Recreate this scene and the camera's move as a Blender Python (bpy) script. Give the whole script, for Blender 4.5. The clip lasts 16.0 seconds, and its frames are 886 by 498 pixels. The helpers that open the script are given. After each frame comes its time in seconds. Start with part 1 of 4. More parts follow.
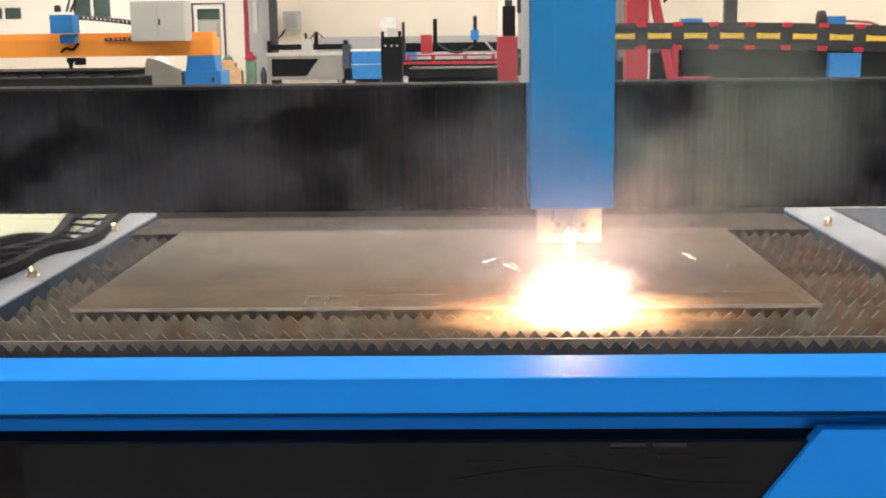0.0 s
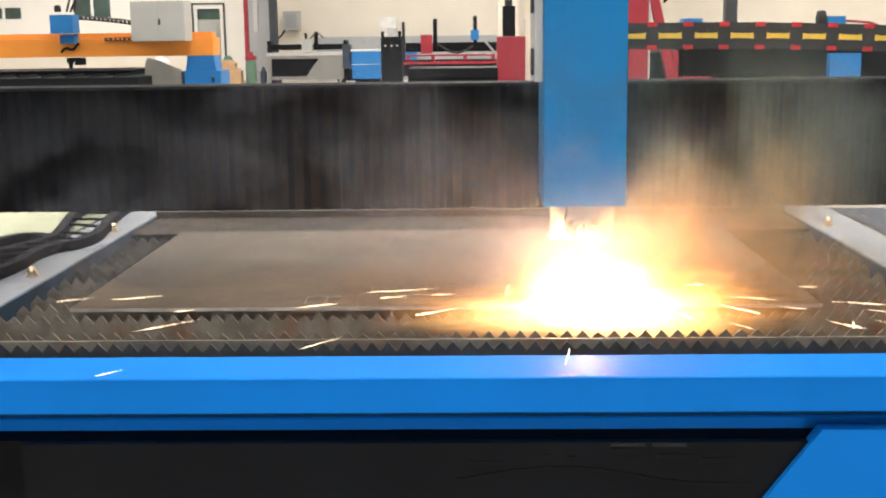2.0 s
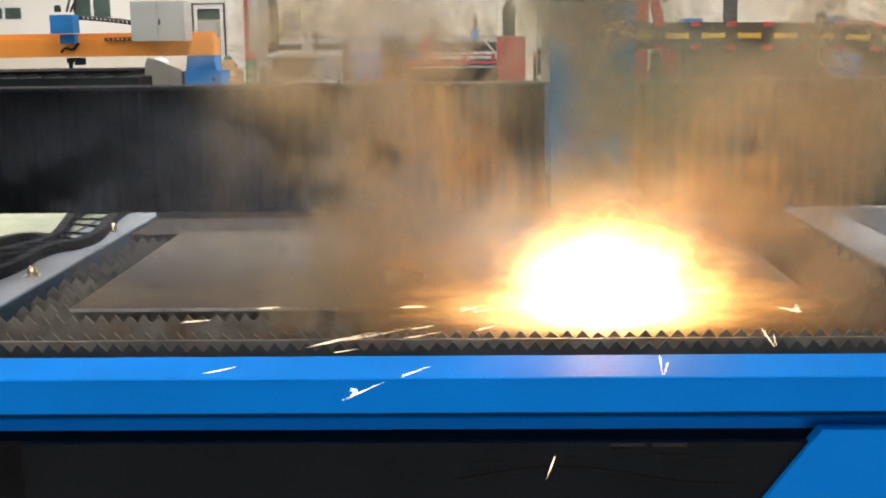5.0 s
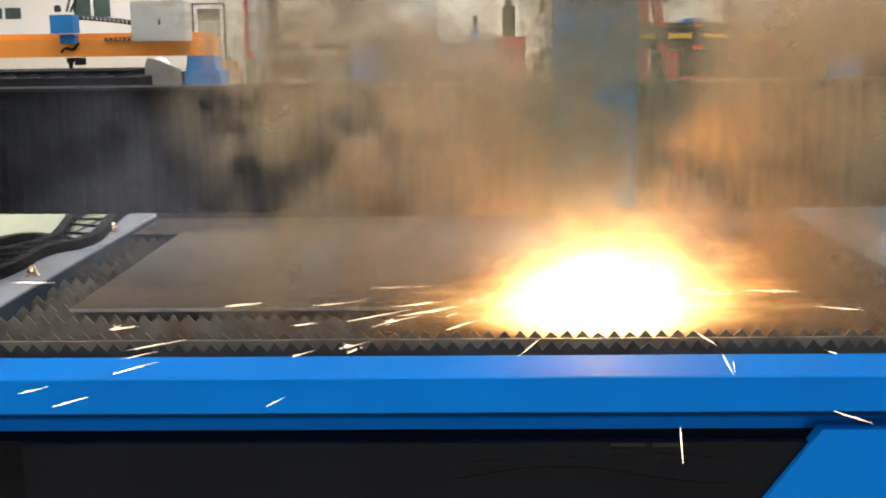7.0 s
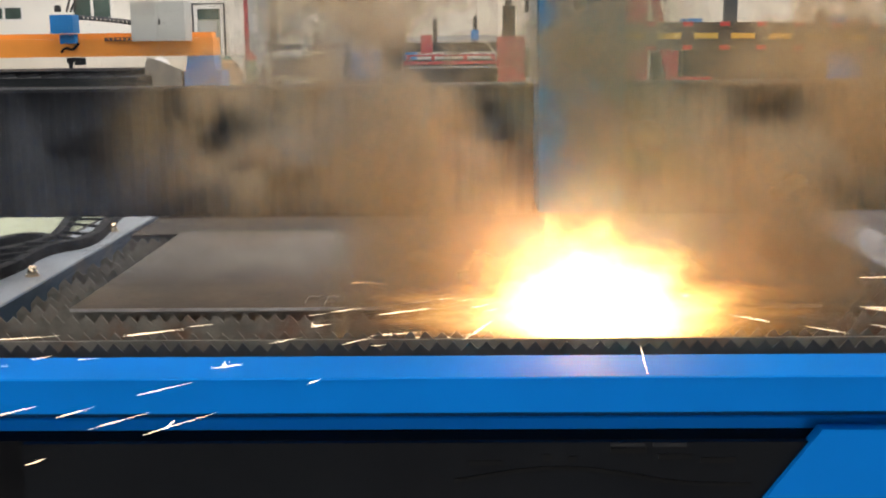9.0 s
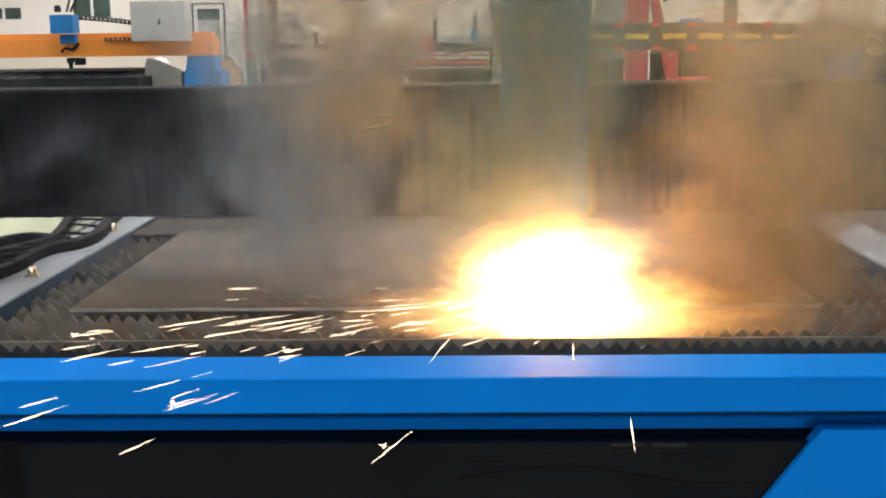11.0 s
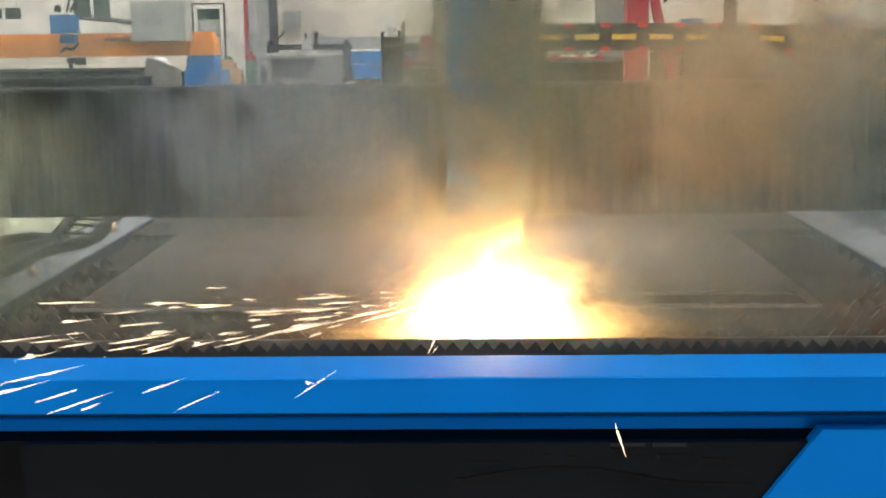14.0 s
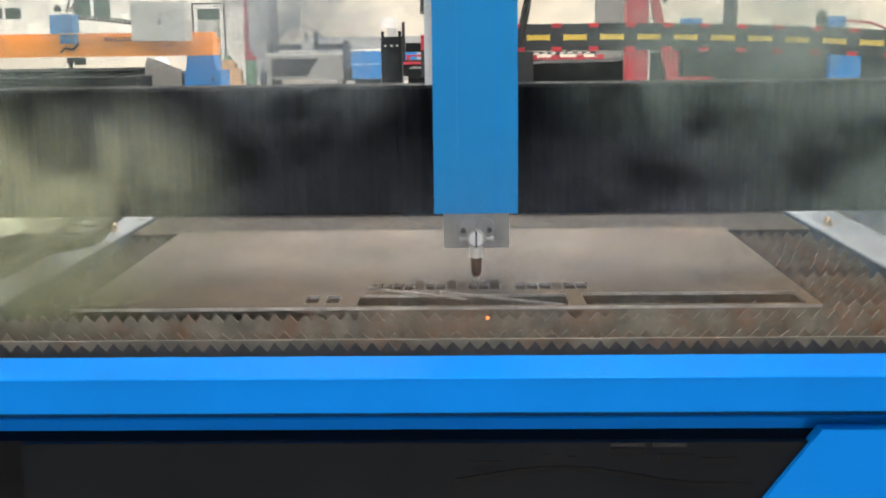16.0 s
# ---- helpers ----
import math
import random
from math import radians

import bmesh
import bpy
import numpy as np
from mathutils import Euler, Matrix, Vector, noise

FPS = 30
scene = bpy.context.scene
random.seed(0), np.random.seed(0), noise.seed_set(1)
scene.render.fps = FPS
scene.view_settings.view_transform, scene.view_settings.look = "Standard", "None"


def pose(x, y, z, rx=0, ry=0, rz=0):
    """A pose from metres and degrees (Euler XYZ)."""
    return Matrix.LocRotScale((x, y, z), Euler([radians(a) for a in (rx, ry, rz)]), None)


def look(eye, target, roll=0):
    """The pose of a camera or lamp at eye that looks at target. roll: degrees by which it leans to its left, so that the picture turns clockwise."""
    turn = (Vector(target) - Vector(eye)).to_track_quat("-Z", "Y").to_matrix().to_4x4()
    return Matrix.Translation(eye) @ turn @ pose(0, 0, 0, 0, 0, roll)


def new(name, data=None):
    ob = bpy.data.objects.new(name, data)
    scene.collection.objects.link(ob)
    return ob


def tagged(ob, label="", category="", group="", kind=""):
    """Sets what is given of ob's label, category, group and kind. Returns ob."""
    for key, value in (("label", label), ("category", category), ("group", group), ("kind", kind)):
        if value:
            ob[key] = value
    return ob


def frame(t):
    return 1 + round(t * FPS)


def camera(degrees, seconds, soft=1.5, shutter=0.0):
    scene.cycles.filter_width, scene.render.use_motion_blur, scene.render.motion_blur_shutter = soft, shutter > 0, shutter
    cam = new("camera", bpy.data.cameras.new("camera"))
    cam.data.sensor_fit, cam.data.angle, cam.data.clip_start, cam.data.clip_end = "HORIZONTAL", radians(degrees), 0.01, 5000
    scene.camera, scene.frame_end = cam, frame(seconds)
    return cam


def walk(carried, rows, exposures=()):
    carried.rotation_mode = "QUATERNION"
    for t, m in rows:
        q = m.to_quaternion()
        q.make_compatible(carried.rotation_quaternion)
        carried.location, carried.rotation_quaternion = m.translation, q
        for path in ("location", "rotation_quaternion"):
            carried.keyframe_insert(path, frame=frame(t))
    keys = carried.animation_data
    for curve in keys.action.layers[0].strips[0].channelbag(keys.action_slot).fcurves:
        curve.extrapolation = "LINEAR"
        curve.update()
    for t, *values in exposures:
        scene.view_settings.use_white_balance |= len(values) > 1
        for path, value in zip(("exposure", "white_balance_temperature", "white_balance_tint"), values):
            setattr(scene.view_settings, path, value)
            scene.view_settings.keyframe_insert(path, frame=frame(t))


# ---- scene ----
# ---- camera: stands still on a tripod before the machine ----
cam = camera(41.5, 16.0, soft=2.1)
EYE = (0.0, 0.0, 1.35)
AIM = (-0.0266, 0.9831, 1.1686)
STILL = look(EYE, AIM, -0.73)
walk(cam, [(0.0, STILL), (16.0, STILL)],
     exposures=[(0.0, 0.02, 7000, 12), (2.0, -0.03, 6700, 10), (3.0, -0.35, 6300, 8), (6.5, -0.33, 6400, 10), (9.0, -0.42, 6350, 10),
                (12.5, -0.37, 6350, 10), (14.2, -0.38, 6400, 8), (14.6, -0.15, 6300, 8), (15.0, 0.12, 6400, 8), (16.0, 0.25, 6500, 8)])
scene.cycles.transparent_max_bounces = 256

# ---- light: daylight through unseen roof lights; gate behind the camera added as fill ----
world = bpy.data.worlds.new("sky")
scene.world = world
world.use_nodes = True
wn = world.node_tree.nodes
sky = wn.new("ShaderNodeTexSky")
sky.sky_type = "NISHITA"
sky.sun_disc = False
sky.sun_elevation = radians(50)
sky.sun_rotation = radians(200)
world.node_tree.links.new(sky.outputs[0], wn["Background"].inputs[0])
wn["Background"].inputs[1].default_value = 0.1

HALL_X, HALL_BACK, HALL_FAR, HALL_H = 20.0, -12.0, 36.0, 7.5


def area(name, m, sx, sy, watts, colour):
    d = bpy.data.lights.new(name, "AREA")
    d.shape, d.size, d.size_y, d.energy, d.color = "RECTANGLE", sx, sy, watts, colour
    o = new(name, d)
    o.matrix_basis = m
    return o


SKYLIGHTS = (-11.0, 0.0, 11.0)
for sx in SKYLIGHTS:
    area("roof_daylight", pose(sx, 15.5, HALL_H + 0.05), 2.4, 37.0, 2600, (1.0, 0.97, 0.93))
# added lamp in an unseen gate, brightens the faces towards the camera
area("gate_fill", pose(0.0, HALL_BACK - 0.05, 2.6, -90, 0, 180), 9.0, 4.8, 560, (0.92, 0.96, 1.0))


# ---- materials ----
def socket(node, name):
    return next(s for s in node.inputs if s.name == name)


def mat(name, base, rough=0.5, metal=0.0, vary=0.12, scale=14.0, fine=160.0, bump=0.04, stain=None, amount=0.35,
        coat=0.0, per_object=0.0, spec=0.5):
    """A painted, metal or mineral surface: grain at two scales, optional stains, fine relief."""
    m = bpy.data.materials.new(name)
    m.use_nodes = True
    n, k = m.node_tree.nodes, m.node_tree.links
    bsdf = n["Principled BSDF"]
    tc = n.new("ShaderNodeTexCoord")
    big = n.new("ShaderNodeTexNoise")
    big.inputs["Scale"].default_value, big.inputs["Detail"].default_value = scale, 5
    small = n.new("ShaderNodeTexNoise")
    small.inputs["Scale"].default_value, small.inputs["Detail"].default_value = fine, 3
    for t in (big, small):
        k.new(tc.outputs["Object"], t.inputs["Vector"])
    ramp = n.new("ShaderNodeValToRGB")
    ramp.color_ramp.elements[0].position, ramp.color_ramp.elements[1].position = 0.32, 0.68
    ramp.color_ramp.elements[0].color = (*[c * (1 - vary) for c in base], 1)
    ramp.color_ramp.elements[1].color = (*[min(1, c * (1 + vary)) for c in base], 1)
    k.new(big.outputs["Fac"], ramp.inputs[0])
    colour = ramp.outputs[0]
    if stain:
        sn = n.new("ShaderNodeTexNoise")
        sn.inputs["Scale"].default_value, sn.inputs["Detail"].default_value = scale * 0.45, 8
        sn.inputs["Roughness"].default_value = 0.68
        k.new(tc.outputs["Object"], sn.inputs["Vector"])
        sr = n.new("ShaderNodeValToRGB")
        sr.color_ramp.elements[0].position, sr.color_ramp.elements[1].position = 0.48, 0.66
        sr.color_ramp.elements[1].color = (amount, amount, amount, 1)
        k.new(sn.outputs["Fac"], sr.inputs[0])
        mix = n.new("ShaderNodeMixRGB")
        mix.inputs[2].default_value = (*stain, 1)
        k.new(sr.outputs[0], mix.inputs[0])
        k.new(colour, mix.inputs[1])
        colour = mix.outputs[0]
    if per_object:
        info = n.new("ShaderNodeObjectInfo")
        mr = n.new("ShaderNodeMapRange")
        mr.inputs["To Min"].default_value, mr.inputs["To Max"].default_value = 1 - per_object, 1 + per_object
        k.new(info.outputs["Random"], mr.inputs["Value"])
        hsv = n.new("ShaderNodeHueSaturation")
        k.new(mr.outputs[0], hsv.inputs["Value"])
        k.new(colour, hsv.inputs["Color"])
        colour = hsv.outputs[0]
    k.new(colour, bsdf.inputs["Base Color"])
    rr = n.new("ShaderNodeMapRange")
    rr.inputs["To Min"].default_value, rr.inputs["To Max"].default_value = max(0.03, rough - 0.1), min(1, rough + 0.1)
    k.new(small.outputs["Fac"], rr.inputs["Value"])
    k.new(rr.outputs[0], bsdf.inputs["Roughness"])
    bsdf.inputs["Metallic"].default_value = metal
    bsdf.inputs["Coat Weight"].default_value = coat
    bsdf.inputs["Specular IOR Level"].default_value = spec
    if bump:
        b = n.new("ShaderNodeBump")
        b.inputs["Strength"].default_value, b.inputs["Distance"].default_value = bump, 0.004
        k.new(small.outputs["Fac"], b.inputs["Height"])
        k.new(b.outputs[0], bsdf.inputs["Normal"])
    return m


BLUE = mat("blue_enamel", (0.001, 0.18, 0.63), 0.58, vary=0.05, scale=5, fine=220, bump=0.03, stain=(0.005, 0.155, 0.47), amount=0.2, spec=0.07)
BLUE_COVER = mat("blue_cover_paint", (0.005, 0.175, 0.43), 0.55, vary=0.05, scale=7, bump=0.03, spec=0.15)
BLUE_FAR = mat("blue_far_paint", (0.02, 0.18, 0.47), 0.5, vary=0.1, scale=3, spec=0.25)
ACRYLIC = mat("black_acrylic", (0.0060, 0.0072, 0.0095), 0.1, vary=0.2, scale=3, bump=0.0, spec=0.08)
SHADE_BLUE = mat("blue_painted_shade", (0.001, 0.045, 0.13), 0.6, vary=0.1, spec=0.1)
DUCT = mat("dull_blue_grey_sheet", (0.05, 0.065, 0.09), 0.6, vary=0.15, scale=4, spec=0.2)
MARK_DARK = mat("dull_black_mark", (0.0045, 0.0045, 0.005), 0.3, spec=0.1)
MARK_GREY = mat("dull_grey_mark", (0.013, 0.013, 0.015), 0.4, spec=0.18)
BLACK_RECESS = mat("black_steel", (0.006, 0.006, 0.007), 0.65, spec=0.05)
BELLOWS = mat("black_bellows_cloth", (0.006, 0.0068, 0.0085), 0.8, vary=0.25, scale=9, fine=420, bump=0.1, stain=(0.02, 0.019, 0.018), amount=0.3, spec=0.05)
RUBBER = mat("black_plastic", (0.015, 0.015, 0.016), 0.5, vary=0.2)
STEEL_PLATE = mat("hot_rolled_plate", (0.102, 0.081, 0.060), 0.64, metal=0.08, vary=0.24, scale=5, fine=90, bump=0.08, stain=(0.17, 0.112, 0.07), amount=0.65, spec=0.25)
CUT_EDGE = mat("fresh_cut_steel", (0.5, 0.47, 0.44), 0.38, metal=0.8, vary=0.2, scale=40)
SLAT = mat("rusty_slat_steel", (0.23, 0.212, 0.18), 0.55, metal=0.25, vary=0.32, scale=16, fine=120, bump=0.18, stain=(0.30, 0.11, 0.045), amount=0.5, per_object=0.25)
BACK_SHEET = mat("sooty_brown_sheet", (0.040, 0.034, 0.028), 0.75, vary=0.25, scale=9, fine=80, bump=0.1, stain=(0.09, 0.06, 0.04), amount=0.5, spec=0.15)
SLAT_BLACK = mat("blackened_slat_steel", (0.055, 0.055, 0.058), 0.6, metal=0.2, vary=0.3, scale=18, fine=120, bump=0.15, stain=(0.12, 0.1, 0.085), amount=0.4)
RAIL = mat("brushed_rail_aluminium", (0.28, 0.31, 0.35), 0.5, metal=0.2, vary=0.08, scale=8, stain=(0.3, 0.3, 0.3), amount=0.4)
LINER = mat("worn_blue_grey_sheet", (0.07, 0.12, 0.19), 0.5, metal=0.3, vary=0.2, scale=9, stain=(0.2, 0.15, 0.1), amount=0.5)
TRAY = mat("soot_tray", (0.04, 0.037, 0.035), 0.8, vary=0.3)
BRASS = mat("zinc_nut", (0.75, 0.6, 0.42), 0.25, metal=0.95, vary=0.1, scale=60)
CHROME = mat("machined_steel", (0.5, 0.49, 0.47), 0.36, metal=0.6, vary=0.08, scale=30, bump=0.0)
CERAMIC = mat("white_ceramic", (0.72, 0.68, 0.62), 0.4, vary=0.06)
BRACKET = mat("matt_grey_bracket", (0.30, 0.29, 0.275), 0.55, metal=0.2, vary=0.1, scale=25, bump=0.0)
NOZZLE = mat("burnt_copper", (0.12, 0.075, 0.055), 0.45, metal=0.7, vary=0.3, scale=90)
GREY_PLATE = mat("grey_powder_coat", (0.5, 0.5, 0.48), 0.45, vary=0.07, scale=6)
GREY_CAB = mat("grey_cabinet_paint", (0.42, 0.43, 0.41), 0.5, vary=0.05, scale=3)
ROUTER_GREY = mat("warm_grey_machine_paint", (0.27, 0.265, 0.25), 0.5, vary=0.08, scale=3, spec=0.3)
YELLOW = mat("yellow_plastic", (0.78, 0.5, 0.05), 0.45, vary=0.1, scale=40)
RED = mat("red_plastic", (0.55, 0.03, 0.04), 0.5, vary=0.12, scale=30, spec=0.2)
RED_PAINT = mat("red_paint", (0.32, 0.035, 0.05), 0.5, vary=0.12, scale=4, spec=0.2)
ORANGE = mat("orange_paint", (0.85, 0.30, 0.035), 0.5, vary=0.07, scale=3)
WALL_WHITE = mat("white_wall_paint", (0.84, 0.81, 0.75), 0.8, vary=0.03, scale=0.6, fine=30)
WALL_CREAM = mat("cream_wall_paint", (0.76, 0.70, 0.60), 0.8, vary=0.05, scale=0.7, fine=30)
WALL_GREY = mat("grey_panel", (0.36, 0.37, 0.38), 0.6, vary=0.06, scale=1)
POST_DARK = mat("dark_post_paint", (0.055, 0.06, 0.068), 0.55, vary=0.1, scale=2, spec=0.2)
POST_GREY = mat("dull_grey_post_paint", (0.17, 0.165, 0.165), 0.6, vary=0.08, scale=2, spec=0.2)
FLOOR = mat("concrete_floor", (0.5, 0.46, 0.41), 0.6, vary=0.12, scale=0.5, fine=12, stain=(0.3, 0.27, 0.24), amount=0.4)
ROOF = mat("roof_sheet", (0.6, 0.6, 0.58), 0.7, vary=0.05, scale=1)
FRAME_WHITE = mat("white_plastic_frame", (0.8, 0.79, 0.76), 0.4, vary=0.04)
DARK_GLASS = mat("window_glass", (0.05, 0.085, 0.075), 0.08, vary=0.3, scale=1.2, bump=0.0)
CARDBOARD = mat("cardboard", (0.52, 0.33, 0.18), 0.85, vary=0.12, scale=5)
GREEN = mat("green_cylinder_paint", (0.1, 0.2, 0.13), 0.5, vary=0.15, scale=4)
PALE_GREEN = mat("pale_green_cover", (0.42, 0.44, 0.29), 0.55, vary=0.06)
FILM_WRAP = mat("white_packing_film", (0.75, 0.74, 0.72), 0.35, vary=0.15, scale=9)
GREYDARK = mat("dark_machine_paint", (0.011, 0.0125, 0.014), 0.6, vary=0.2, scale=2, spec=0.06)


def glow(name, centre, edge, strength, radii, power, cover, wobble=0.27, noise_scale=2.9):
    """Burning gas: bright in the middle, thinning to clear air at its rim."""
    m = bpy.data.materials.new(name)
    m.use_nodes = True
    n, k = m.node_tree.nodes, m.node_tree.links
    n.remove(n["Principled BSDF"])
    tc = n.new("ShaderNodeTexCoord")
    mp = n.new("ShaderNodeMapping")
    mp.inputs["Scale"].default_value = [1 / r for r in radii]
    k.new(tc.outputs["Object"], mp.inputs["Vector"])
    no = n.new("ShaderNodeTexNoise")
    no.inputs["Scale"].default_value, no.inputs["Detail"].default_value = noise_scale, 4
    k.new(mp.outputs[0], no.inputs["Vector"])
    ln = n.new("ShaderNodeVectorMath")
    ln.operation = "LENGTH"
    k.new(mp.outputs[0], ln.inputs[0])
    ms = n.new("ShaderNodeMath")
    ms.operation = "MULTIPLY_ADD"
    ms.inputs[1].default_value, ms.inputs[2].default_value = wobble * 2, -wobble
    k.new(no.outputs["Fac"], ms.inputs[0])
    ad = n.new("ShaderNodeMath")
    ad.operation = "ADD"
    k.new(ln.outputs["Value"], ad.inputs[0])
    k.new(ms.outputs[0], ad.inputs[1])
    inv = n.new("ShaderNodeMapRange")
    inv.interpolation_type = "SMOOTHSTEP"
    inv.inputs["From Min"].default_value, inv.inputs["From Max"].default_value = 0.0, 1.0
    inv.inputs["To Min"].default_value, inv.inputs["To Max"].default_value = 1.0, 0.0
    k.new(ad.outputs[0], inv.inputs["Value"])
    pw = n.new("ShaderNodeMath")
    pw.operation = "POWER"
    pw.inputs[1].default_value = power
    k.new(inv.outputs[0], pw.inputs[0])
    # the sheet's square rim lies past the ball, so the true radius closes it
    rim = n.new("ShaderNodeMapRange")
    rim.inputs["From Min"].default_value, rim.inputs["From Max"].default_value = 0.75, 1.0
    rim.inputs["To Min"].default_value, rim.inputs["To Max"].default_value = cover, 0.0
    k.new(ln.outputs["Value"], rim.inputs["Value"])
    al = n.new("ShaderNodeMath")
    al.operation = "MULTIPLY"
    k.new(pw.outputs[0], al.inputs[0])
    k.new(rim.outputs[0], al.inputs[1])
    ramp = n.new("ShaderNodeValToRGB")
    ramp.color_ramp.elements[0].color, ramp.color_ramp.elements[1].color = (*edge, 1), (*centre, 1)
    ramp.color_ramp.elements[0].position, ramp.color_ramp.elements[1].position = 0.05, 0.6
    k.new(inv.outputs[0], ramp.inputs[0])
    em = n.new("ShaderNodeEmission")
    em.inputs["Strength"].default_value = strength
    k.new(ramp.outputs[0], em.inputs["Color"])
    sc = n.new("ShaderNodeMath")
    sc.operation = "MULTIPLY"
    sc.inputs[1].default_value = strength
    k.new(al.outputs[0], sc.inputs[0])
    k.new(sc.outputs[0], em.inputs["Strength"])
    tr = n.new("ShaderNodeBsdfTransparent")
    mx = n.new("ShaderNodeAddShader")
    k.new(tr.outputs[0], mx.inputs[0])
    k.new(em.outputs[0], mx.inputs[1])
    k.new(mx.outputs[0], n["Material Output"].inputs["Surface"])
    return m


def smoke(name, colour, density, radius, gaps=(0.40, 0.59), noise_scale=2.3):
    """Drifting fume: soft-edged wisps that scatter the light that falls on them."""
    m = bpy.data.materials.new(name)
    m.use_nodes = True
    n, k = m.node_tree.nodes, m.node_tree.links
    n.remove(n["Principled BSDF"])
    tc = n.new("ShaderNodeTexCoord")
    mp = n.new("ShaderNodeMapping")
    mp.inputs["Scale"].default_value = [1 / r for r in radius]
    k.new(tc.outputs["Object"], mp.inputs["Vector"])
    info = n.new("ShaderNodeObjectInfo")
    off = n.new("ShaderNodeVectorMath")
    off.operation = "MULTIPLY_ADD"
    off.inputs[1].default_value, off.inputs[2].default_value = (37, 19, 53), (0, 0, 0)
    k.new(info.outputs["Random"], off.inputs[0])
    mv = n.new("ShaderNodeVectorMath")
    mv.operation = "ADD"
    k.new(mp.outputs[0], mv.inputs[0])
    k.new(off.outputs[0], mv.inputs[1])
    no = n.new("ShaderNodeTexNoise")
    no.inputs["Scale"].default_value, no.inputs["Detail"].default_value = noise_scale, 4
    no.inputs["Roughness"].default_value, no.inputs["Distortion"].default_value = 0.56, 0.5
    flat = n.new("ShaderNodeVectorMath")
    flat.operation = "MULTIPLY"
    flat.inputs[1].default_value = (1.0, 0.18, 1.0)
    k.new(mv.outputs[0], flat.inputs[0])
    k.new(flat.outputs[0], no.inputs["Vector"])
    nr = n.new("ShaderNodeMapRange")
    nr.interpolation_type = "SMOOTHSTEP"
    nr.inputs["From Min"].default_value, nr.inputs["From Max"].default_value = gaps
    k.new(no.outputs["Fac"], nr.inputs["Value"])
    ln = n.new("ShaderNodeVectorMath")
    ln.operation = "LENGTH"
    k.new(mp.outputs[0], ln.inputs[0])
    fo = n.new("ShaderNodeMapRange")
    fo.interpolation_type = "SMOOTHSTEP"
    fo.inputs["From Min"].default_value, fo.inputs["From Max"].default_value = 0.1, 0.98
    fo.inputs["To Min"].default_value, fo.inputs["To Max"].default_value = density, 0.0
    k.new(ln.outputs["Value"], fo.inputs["Value"])
    al = n.new("ShaderNodeMath")
    al.operation = "MULTIPLY"
    k.new(nr.outputs[0], al.inputs[0])
    k.new(fo.outputs[0], al.inputs[1])
    df, tl = n.new("ShaderNodeBsdfDiffuse"), n.new("ShaderNodeBsdfTranslucent")
    for s in (df, tl):
        s.inputs["Color"].default_value = (*colour, 1)
    half = n.new("ShaderNodeMixShader")
    half.inputs[0].default_value = 0.5
    k.new(df.outputs[0], half.inputs[1])
    k.new(tl.outputs[0], half.inputs[2])
    tr = n.new("ShaderNodeBsdfTransparent")
    mx = n.new("ShaderNodeMixShader")
    k.new(al.outputs[0], mx.inputs[0])
    k.new(tr.outputs[0], mx.inputs[1])
    k.new(half.outputs[0], mx.inputs[2])
    k.new(mx.outputs[0], n["Material Output"].inputs["Surface"])
    return m


def emit(name, colour, strength):
    m = bpy.data.materials.new(name)
    m.use_nodes = True
    n = m.node_tree.nodes
    n.remove(n["Principled BSDF"])
    e = n.new("ShaderNodeEmission")
    e.inputs[0].default_value, e.inputs[1].default_value = (*colour, 1), strength
    m.node_tree.links.new(e.outputs[0], n["Material Output"].inputs["Surface"])
    return m


ARC = emit("arc_core", (1.0, 0.56, 0.30), 850)
FIRE = emit("fire_core", (1.0, 0.47, 0.13), 3000)
SPARK = emit("spark_glow", (1.0, 0.70, 0.45), 8.0)
EMBER = emit("ember_glow", (1.0, 0.22, 0.05), 2.8)


# ---- mesh helpers ----
def link(name, bm, material, parent=None, label="", bevel=0.0, smooth=False):
    if bevel:
        bmesh.ops.bevel(bm, geom=[e for e in bm.edges if e.calc_face_angle(0) > 0.5], offset=bevel, segments=2,
                        affect="EDGES", profile=0.5, clamp_overlap=True)
    bmesh.ops.recalc_face_normals(bm, faces=bm.faces)
    me = bpy.data.meshes.new(name)
    bm.to_mesh(me)
    bm.free()
    me.materials.append(material)
    if smooth:
        me.polygons.foreach_set("use_smooth", [True] * len(me.polygons))
    ob = new(name, me)
    ob.parent = parent
    if label:
        ob["label"] = label
    return ob


part = link


def thing(name, x, y, z, label, category, group="", kind=""):
    e = new(name)
    e.matrix_basis = pose(x, y, z)
    e.empty_display_size = 0.1
    return tagged(e, label, category, group, kind)


def box(x0, x1, y0, y1, z0, z1, bm=None):
    bm = bm or bmesh.new()
    v = [bm.verts.new((x, y, z)) for x in (x0, x1) for y in (y0, y1) for z in (z0, z1)]
    for f in ((0, 1, 3, 2), (4, 6, 7, 5), (0, 4, 5, 1), (2, 3, 7, 6), (0, 2, 6, 4), (1, 5, 7, 3)):
        bm.faces.new([v[i] for i in f])
    return bm


